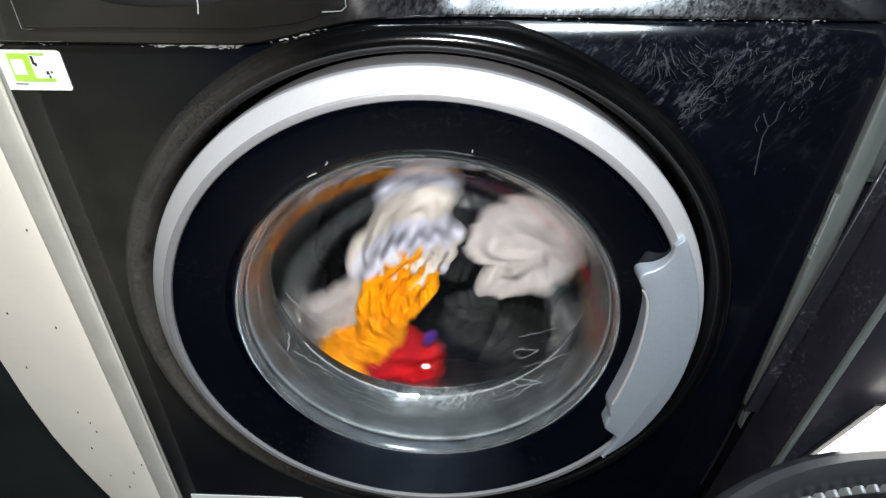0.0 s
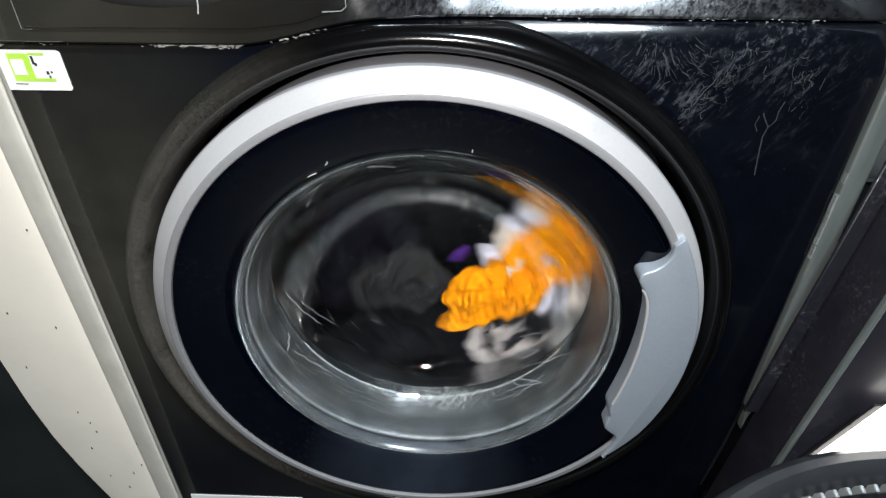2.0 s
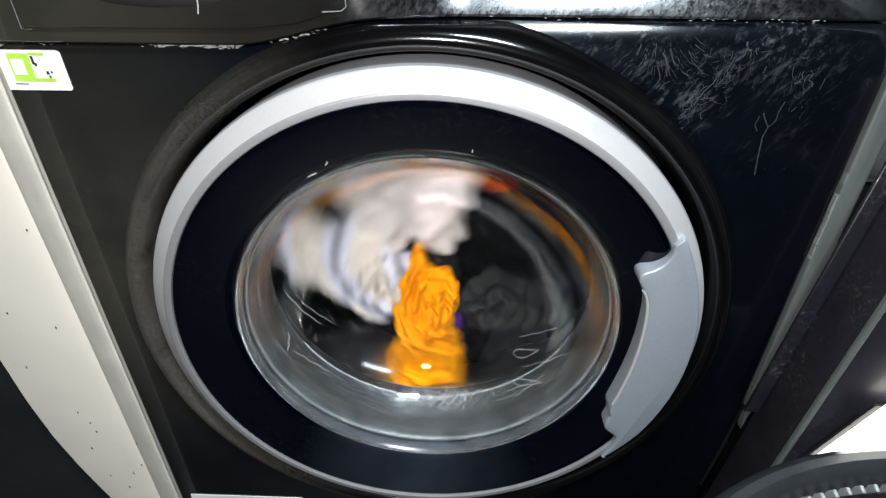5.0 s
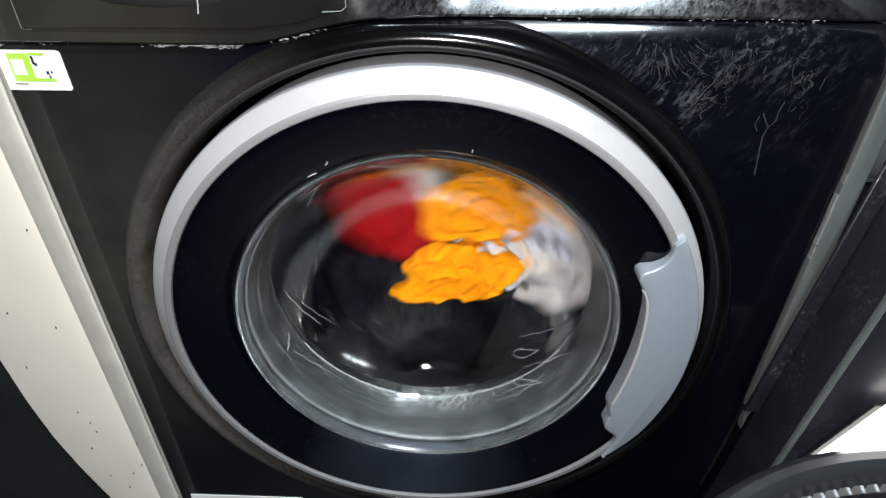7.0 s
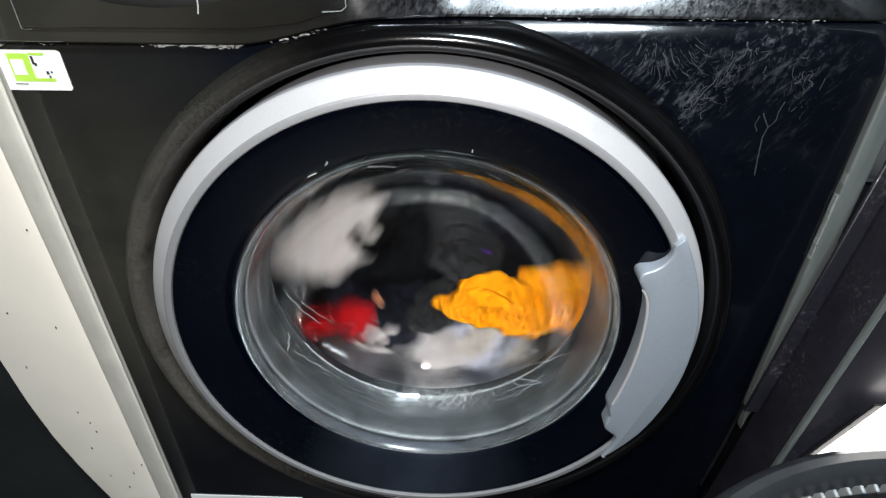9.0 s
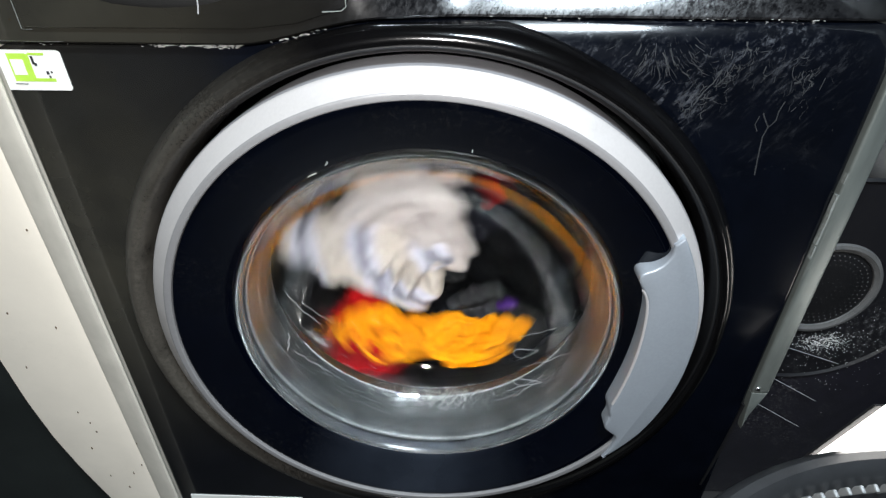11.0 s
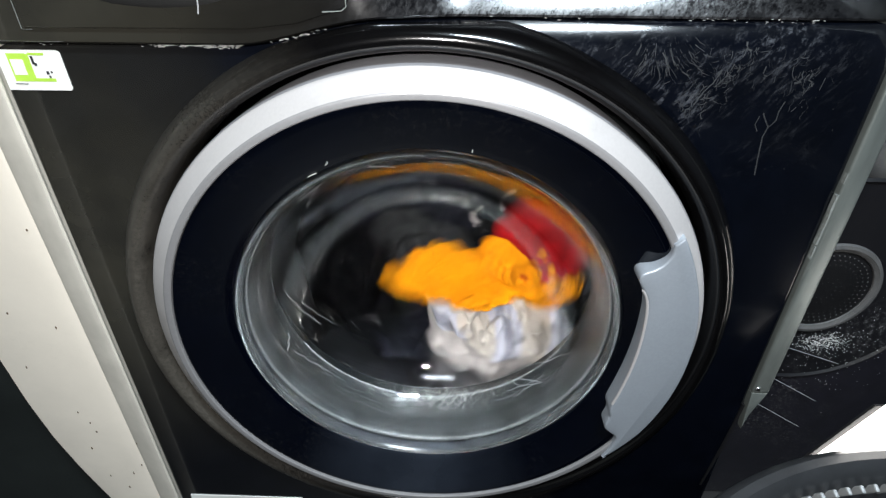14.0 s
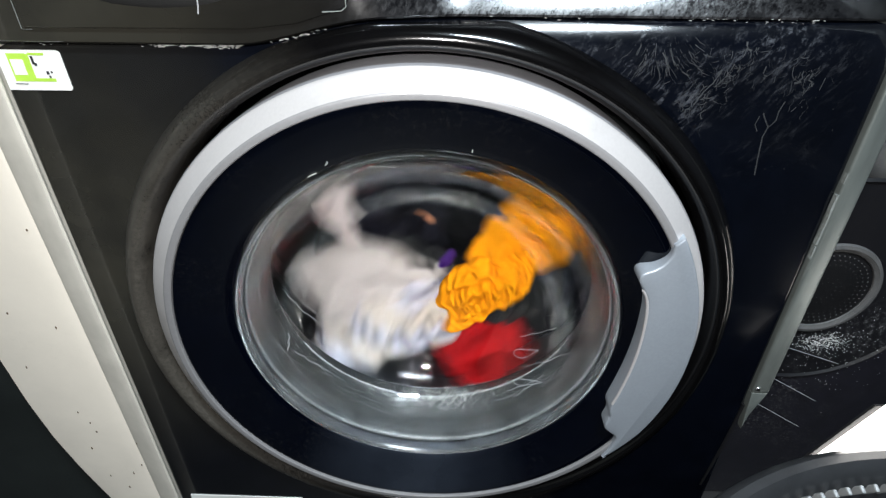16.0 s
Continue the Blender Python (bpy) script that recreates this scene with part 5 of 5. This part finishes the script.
    crimson_rows = (
        (0, -0.058, 0.273, -131), (0.1, 0.005, 0.267, -102), (0.2, 0.056, 0.280, -73), (0.3, 0.105, 0.296, -44), (0.4, 0.145, 0.338, -15),
        (0.5, 0.165, 0.396, 14), (0.6, 0.162, 0.447, 43), (0.7, 0.132, 0.501, 71), (0.8, 0.059, 0.542, 101), (0.9, -0.040, 0.523, 130),
        (1, -0.123, 0.432, 159), (1.1, -0.119, 0.339, 188), (1.2, -0.072, 0.283, 218), (1.3, -0.006, 0.253, 247), (1.4, 0.066, 0.255, 276),
        (1.5, 0.129, 0.289, 305), (1.6, 0.169, 0.348, 335), (1.7, 0.175, 0.418, 364), (1.8, 0.150, 0.479, 394), (1.9, 0.103, 0.522, 424),
        (2, 0.032, 0.540, 455), (2.1, -0.061, 0.512, 486), (2.2, -0.128, 0.456, 517), (2.3, -0.132, 0.380, 548), (2.4, -0.100, 0.310, 577),
        (2.5, -0.037, 0.263, 607), (2.6, 0.040, 0.251, 636), (2.7, 0.114, 0.277, 666), (2.8, 0.166, 0.335, 696), (2.9, 0.182, 0.411, 725),
        (3, 0.158, 0.483, 755), (3.1, 0.105, 0.533, 785), (3.2, 0.032, 0.550, 815), (3.3, -0.050, 0.526, 846), (3.4, -0.126, 0.463, 876),
        (3.5, -0.131, 0.374, 905), (3.6, -0.093, 0.302, 935), (3.7, -0.027, 0.259, 964), (3.8, 0.053, 0.252, 994), (3.9, 0.125, 0.285, 1023),
        (4, 0.173, 0.349, 1053), (4.1, 0.184, 0.428, 1082), (4.2, 0.155, 0.503, 1112), (4.3, 0.094, 0.554, 1141), (4.4, 0.016, 0.570, 1171),
        (4.5, -0.060, 0.546, 1201), (4.6, -0.115, 0.488, 1230), (4.7, -0.135, 0.411, 1259), (4.8, -0.116, 0.334, 1288), (4.9, -0.061, 0.275, 1317),
        (5, 0.014, 0.250, 1346), (5.1, 0.093, 0.265, 1375), (5.2, 0.154, 0.316, 1404), (5.3, 0.184, 0.390, 1433), (5.4, 0.174, 0.469, 1462),
        (5.5, 0.127, 0.533, 1490), (5.6, 0.055, 0.567, 1519), (5.7, -0.025, 0.562, 1548), (5.8, -0.092, 0.519, 1577), (5.9, -0.129, 0.449, 1607),
        (6, -0.127, 0.371, 1637), (6.1, -0.088, 0.304, 1667), (6.2, -0.022, 0.264, 1697), (6.3, 0.054, 0.261, 1726), (6.4, 0.121, 0.295, 1756),
        (6.5, 0.163, 0.356, 1786), (6.6, 0.170, 0.429, 1815), (6.7, 0.141, 0.496, 1844), (6.8, 0.085, 0.540, 1873), (6.9, 0.014, 0.549, 1902),
        (7, -0.053, 0.524, 1931), (7.1, -0.122, 0.459, 1961), (7.2, -0.116, 0.335, 1991), (7.3, -0.054, 0.271, 2021), (7.4, 0.015, 0.250, 2051),
        (7.5, 0.086, 0.262, 2081), (7.6, 0.145, 0.304, 2111), (7.7, 0.179, 0.368, 2141), (7.8, 0.176, 0.439, 2170), (7.9, 0.141, 0.498, 2200),
        (8, 0.095, 0.533, 2230), (8.1, 0.050, 0.550, 2260), (8.2, -0.028, 0.537, 2290), (8.3, -0.117, 0.481, 2320), (8.4, -0.130, 0.372, 2349),
        (8.5, -0.088, 0.296, 2379), (8.6, -0.020, 0.256, 2407), (8.7, 0.059, 0.254, 2436), (8.8, 0.129, 0.289, 2465), (8.9, 0.175, 0.353, 2494),
        (9, 0.184, 0.431, 2522), (9.1, 0.154, 0.505, 2551), (9.2, 0.093, 0.555, 2580), (9.3, 0.016, 0.570, 2610), (9.4, -0.059, 0.546, 2639),
        (9.5, -0.114, 0.490, 2669), (9.6, -0.135, 0.414, 2698), (9.7, -0.117, 0.337, 2727), (9.8, -0.065, 0.278, 2756), (9.9, 0.009, 0.251, 2784),
        (10, 0.087, 0.262, 2813), (10.1, 0.150, 0.310, 2841), (10.2, 0.182, 0.381, 2870), (10.3, 0.177, 0.460, 2898), (10.4, 0.135, 0.526, 2927),
        (10.5, 0.066, 0.565, 2955), (10.6, -0.012, 0.564, 2984), (10.7, -0.080, 0.526, 3013), (10.8, -0.121, 0.461, 3042),
        (10.9, -0.125, 0.386, 3072), (11, -0.094, 0.318, 3102), (11.1, -0.035, 0.275, 3131), (11.2, 0.037, 0.265, 3161), (11.3, 0.103, 0.290, 3191),
        (11.4, 0.149, 0.343, 3220), (11.5, 0.164, 0.410, 3249), (11.6, 0.145, 0.475, 3278), (11.7, 0.098, 0.523, 3307), (11.8, 0.033, 0.539, 3336),
        (11.9, -0.039, 0.519, 3366), (12, -0.115, 0.463, 3396), (12.1, -0.130, 0.372, 3426), (12.2, -0.079, 0.293, 3456),
        (12.3, -0.006, 0.267, 3487), (12.4, 0.071, 0.282, 3517), (12.5, 0.127, 0.314, 3547), (12.6, 0.154, 0.370, 3577), (12.7, 0.155, 0.427, 3607),
        (12.8, 0.137, 0.488, 3637), (12.9, 0.100, 0.522, 3666), (13, 0.044, 0.525, 3696), (13.1, -0.014, 0.510, 3726), (13.2, -0.091, 0.471, 3757),
        (13.3, -0.125, 0.380, 3787), (13.4, -0.088, 0.299, 3818), (13.5, -0.010, 0.271, 3848), (13.6, 0.066, 0.285, 3877),
        (13.7, 0.116, 0.316, 3907), (13.8, 0.152, 0.379, 3936), (13.9, 0.150, 0.441, 3966), (14, 0.130, 0.479, 3995), (14.1, 0.107, 0.506, 4023),
        (14.2, 0.059, 0.523, 4052), (14.3, -0.009, 0.516, 4082), (14.4, -0.093, 0.461, 4113), (14.5, -0.120, 0.376, 4144),
        (14.6, -0.083, 0.305, 4174), (14.7, -0.017, 0.276, 4204), (14.8, 0.057, 0.290, 4235), (14.9, 0.109, 0.322, 4265), (15, 0.141, 0.368, 4295),
        (15.1, 0.146, 0.412, 4325), (15.2, 0.137, 0.457, 4355), (15.3, 0.112, 0.495, 4385), (15.4, 0.070, 0.511, 4416), (15.5, 0.022, 0.507, 4447),
        (15.6, -0.054, 0.477, 4478), (15.7, -0.103, 0.389, 4509), (15.8, -0.067, 0.310, 4540), (15.9, -0.007, 0.283, 4570), (16, 0.064, 0.311, 4600),
    )
    scarlet_rows = (
        (0, 0.175, 0.408, 1), (0.1, 0.166, 0.465, 30), (0.2, 0.132, 0.514, 60), (0.3, 0.079, 0.543, 89), (0.4, 0.000, 0.544, 120),
        (0.5, -0.113, 0.476, 151), (0.6, -0.140, 0.370, 181), (0.7, -0.100, 0.295, 211), (0.8, -0.031, 0.250, 242), (0.9, 0.054, 0.243, 272),
        (1, 0.119, 0.272, 302), (1.1, 0.166, 0.330, 331), (1.2, 0.182, 0.406, 361), (1.3, 0.161, 0.477, 391), (1.4, 0.111, 0.529, 421),
        (1.5, 0.044, 0.549, 451), (1.6, -0.040, 0.537, 482), (1.7, -0.139, 0.456, 513), (1.8, -0.133, 0.348, 545), (1.9, -0.087, 0.283, 575),
        (2, -0.031, 0.250, 605), (2.1, 0.046, 0.243, 634), (2.2, 0.113, 0.271, 664), (2.3, 0.163, 0.328, 694), (2.4, 0.181, 0.403, 724),
        (2.5, 0.162, 0.475, 753), (2.6, 0.112, 0.528, 783), (2.7, 0.051, 0.548, 813), (2.8, -0.023, 0.544, 843), (2.9, -0.136, 0.464, 875),
        (3, -0.134, 0.350, 905), (3.1, -0.087, 0.282, 936), (3.2, -0.029, 0.249, 966), (3.3, 0.048, 0.244, 995), (3.4, 0.118, 0.278, 1026),
        (3.5, 0.165, 0.338, 1056), (3.6, 0.178, 0.412, 1086), (3.7, 0.156, 0.481, 1117), (3.8, 0.105, 0.531, 1147), (3.9, 0.044, 0.547, 1178),
        (4, -0.020, 0.536, 1208), (4.1, -0.123, 0.468, 1239), (4.2, -0.134, 0.350, 1269), (4.3, -0.081, 0.277, 1299), (4.4, -0.005, 0.243, 1328),
        (4.5, 0.079, 0.249, 1357), (4.6, 0.149, 0.294, 1387), (4.7, 0.189, 0.367, 1416), (4.8, 0.190, 0.450, 1446), (4.9, 0.151, 0.524, 1475),
        (5, 0.080, 0.567, 1505), (5.1, -0.001, 0.572, 1535), (5.2, -0.074, 0.538, 1565), (5.3, -0.120, 0.475, 1597), (5.4, -0.131, 0.398, 1628),
        (5.5, -0.104, 0.326, 1658), (5.6, -0.047, 0.277, 1688), (5.7, 0.025, 0.262, 1718), (5.8, 0.094, 0.282, 1748), (5.9, 0.145, 0.331, 1777),
        (6, 0.165, 0.398, 1806), (6.1, 0.151, 0.465, 1835), (6.2, 0.108, 0.517, 1865), (6.3, 0.047, 0.540, 1894), (6.4, -0.031, 0.534, 1924),
        (6.5, -0.133, 0.456, 1955), (6.6, -0.129, 0.338, 1985), (6.7, -0.070, 0.269, 2016), (6.8, 0.002, 0.243, 2046), (6.9, 0.086, 0.259, 2076),
        (7, 0.135, 0.299, 2106), (7.1, 0.163, 0.349, 2136), (7.2, 0.173, 0.412, 2166), (7.3, 0.154, 0.474, 2196), (7.4, 0.112, 0.521, 2226),
        (7.5, 0.049, 0.545, 2256), (7.6, -0.040, 0.535, 2286), (7.7, -0.135, 0.457, 2318), (7.8, -0.129, 0.338, 2349), (7.9, -0.083, 0.279, 2379),
        (8, -0.019, 0.246, 2409), (8.1, 0.053, 0.246, 2438), (8.2, 0.120, 0.278, 2468), (8.3, 0.167, 0.338, 2498), (8.4, 0.182, 0.411, 2528),
        (8.5, 0.161, 0.481, 2558), (8.6, 0.112, 0.532, 2589), (8.7, 0.042, 0.556, 2619), (8.8, -0.043, 0.542, 2650), (8.9, -0.130, 0.468, 2681),
        (9, -0.130, 0.339, 2712), (9.1, -0.081, 0.277, 2742), (9.2, -0.010, 0.244, 2771), (9.3, 0.076, 0.248, 2801), (9.4, 0.150, 0.294, 2831),
        (9.5, 0.190, 0.371, 2861), (9.6, 0.188, 0.457, 2891), (9.7, 0.144, 0.531, 2921), (9.8, 0.069, 0.574, 2951), (9.9, -0.018, 0.575, 2982),
        (10, -0.093, 0.532, 3012), (10.1, -0.138, 0.458, 3043), (10.2, -0.141, 0.371, 3074), (10.3, -0.100, 0.295, 3105),
        (10.4, -0.027, 0.250, 3135), (10.5, 0.059, 0.247, 3164), (10.6, 0.134, 0.285, 3194), (10.7, 0.180, 0.355, 3224), (10.8, 0.185, 0.438, 3254),
        (10.9, 0.149, 0.513, 3284), (11, 0.082, 0.559, 3313), (11.1, 0.001, 0.566, 3343), (11.2, -0.072, 0.533, 3373), (11.3, -0.130, 0.462, 3402),
        (11.4, -0.132, 0.346, 3432), (11.5, -0.075, 0.272, 3462), (11.6, 0.001, 0.242, 3492), (11.7, 0.082, 0.250, 3521), (11.8, 0.150, 0.295, 3551),
        (11.9, 0.189, 0.366, 3581), (12, 0.191, 0.447, 3611), (12.1, 0.154, 0.520, 3640), (12.2, 0.087, 0.566, 3670), (12.3, 0.008, 0.573, 3700),
        (12.4, -0.068, 0.542, 3730), (12.5, -0.132, 0.474, 3760), (12.6, -0.144, 0.388, 3791), (12.7, -0.111, 0.308, 3821),
        (12.8, -0.043, 0.254, 3851), (12.9, 0.044, 0.241, 3880), (13, 0.125, 0.273, 3910), (13.1, 0.180, 0.340, 3940), (13.2, 0.194, 0.427, 3969),
        (13.3, 0.163, 0.508, 3999), (13.4, 0.094, 0.560, 4029), (13.5, 0.011, 0.570, 4059), (13.6, -0.066, 0.542, 4088), (13.7, -0.132, 0.475, 4118),
        (13.8, -0.137, 0.358, 4148), (13.9, -0.084, 0.280, 4178), (14, -0.010, 0.244, 4208), (14.1, 0.073, 0.247, 4238), (14.2, 0.144, 0.288, 4268),
        (14.3, 0.187, 0.359, 4298), (14.4, 0.192, 0.441, 4328), (14.5, 0.158, 0.516, 4358), (14.6, 0.092, 0.566, 4388), (14.7, 0.011, 0.579, 4418),
        (14.8, -0.067, 0.553, 4448), (14.9, -0.126, 0.488, 4478), (15, -0.144, 0.393, 4507), (15.1, -0.112, 0.309, 4537),
        (15.2, -0.044, 0.255, 4567), (15.3, 0.042, 0.241, 4596), (15.4, 0.123, 0.271, 4625), (15.5, 0.179, 0.338, 4655), (15.6, 0.194, 0.423, 4684),
        (15.7, 0.166, 0.505, 4713), (15.8, 0.100, 0.562, 4743), (15.9, 0.015, 0.580, 4773), (16, -0.067, 0.553, 4802),
    )
    tenths = [i / 10 for i in range(161)]
    walk(orange_top, [(t, tumble(x, 0.174, z, a)) for t, x, z, a in orange_rows])
    walk(orange_tail, [(t, tumble(x, 0.186, z, a)) for t, x, z, a in trailing_rows])
    first = lambda t: max(0, min(1, 0.4 * (11.0 - t), 0.55))
    walk(towel, [shy(beside(row, 0, -8, 1.05), 0.196, 0.2 * first(row[0]), 0.9 * first(row[0])) for row in white_rows])
    walk(shirt, [shy(beside(row, 0, max(22, 80 - 8.2 * row[0]), 0.92, 40), 0.190, 0.2 * first(row[0]), 0.9 * first(row[0])) for row in white_rows])
    early = lambda t: max(0, min(1, 5 * (t - 1), 5 * (9.5 - t)))
    hidden = lambda t: 0.04 * max(0, min(1, 4 * (t - 1.5), 2 * (5.5 - t)))
    walk(crimson, [shy((t, tumble(x, 0, z, a)), 0.194 + hidden(t), 0.55 * early(t), 0.6 * early(t)) for t, x, z, a in crimson_rows])
    walk(pale, [shy(beside(row, 0, min(27, max(-40, -40 + 11 * (row[0] - 4.5))), 1.0), 0.204, 0.5, 0.8) for row in crimson_rows])
    walk(blouse, [shy(beside(row, 0, 26, 0.90), 0.177 + 0.06 * max(0, min(1, row[0] - 9.6)), 0.6, 0.9) for row in scarlet_rows])
    left_only = []
    for row in crimson_rows:
        t, m = shy(beside(row, 0, 58, 1.15), 0.205 + 0.09 * max(0, min(1, 11.2 - row[0])), 0.0, 2.0)
        m.translation.y += min(0.12, 1.4 * max(0, m.translation.x + 0.05) + 1.3 * max(0, 0.495 - m.translation.z))
        left_only.append((t, m))
    walk(blue, left_only)
    late = lambda t: 0.06 * max(0, min(1, 2 * (t - 14.1)))
    walk(scarlet, [shy((t, tumble(x, 0.196, z, a)), 0.196 + late(t), 0.55, 0.3) for t, x, z, a in scarlet_rows])
    walk(cream, [shy(beside(row, 0, -48, 1.0), 0.200 - 0.012 * max(0, min(1, row[0] - 9.6)) + late(row[0]), 0.5, 1.6, 0.06) for row in scarlet_rows])
    walk(grey, [(t, round_hub(0.068, TURN * t - 58, 0.198)) for t in tenths])
    walk(grey_b, [(t, round_hub(0.050, TURN * t + 95, 0.208)) for t in tenths])
    walk(purple, [beside(row, 0.185, 70, 1.1) for row in orange_rows])
    walk(tan, [beside(row, 0.220, -75, 0.9) for row in white_rows])
    for k, ob in enumerate(darks):
        walk(ob, [(t, round_hub(0.115 if k < 5 else 0.0, TURN * t + 72 * k, 0.235 + 0.014 * (k % 3), 90)) for t in tenths])
    walk(drum_part, [(t, tumble(0, 0.105, ZC, TURN * t)) for t in tenths])
    stands = lambda x, y: pose(x, y, 0.0, 0, 5, 0)
    walk(panel, [(0.0, stands(0.2723, -0.045)), (9.3, stands(0.2723, -0.045)), (10.0, stands(0.32, -0.048)), (10.7, stands(0.58, -0.050)), (11.2, stands(0.85, -0.050)), (16.0, stands(0.85, -0.050))])


motions()
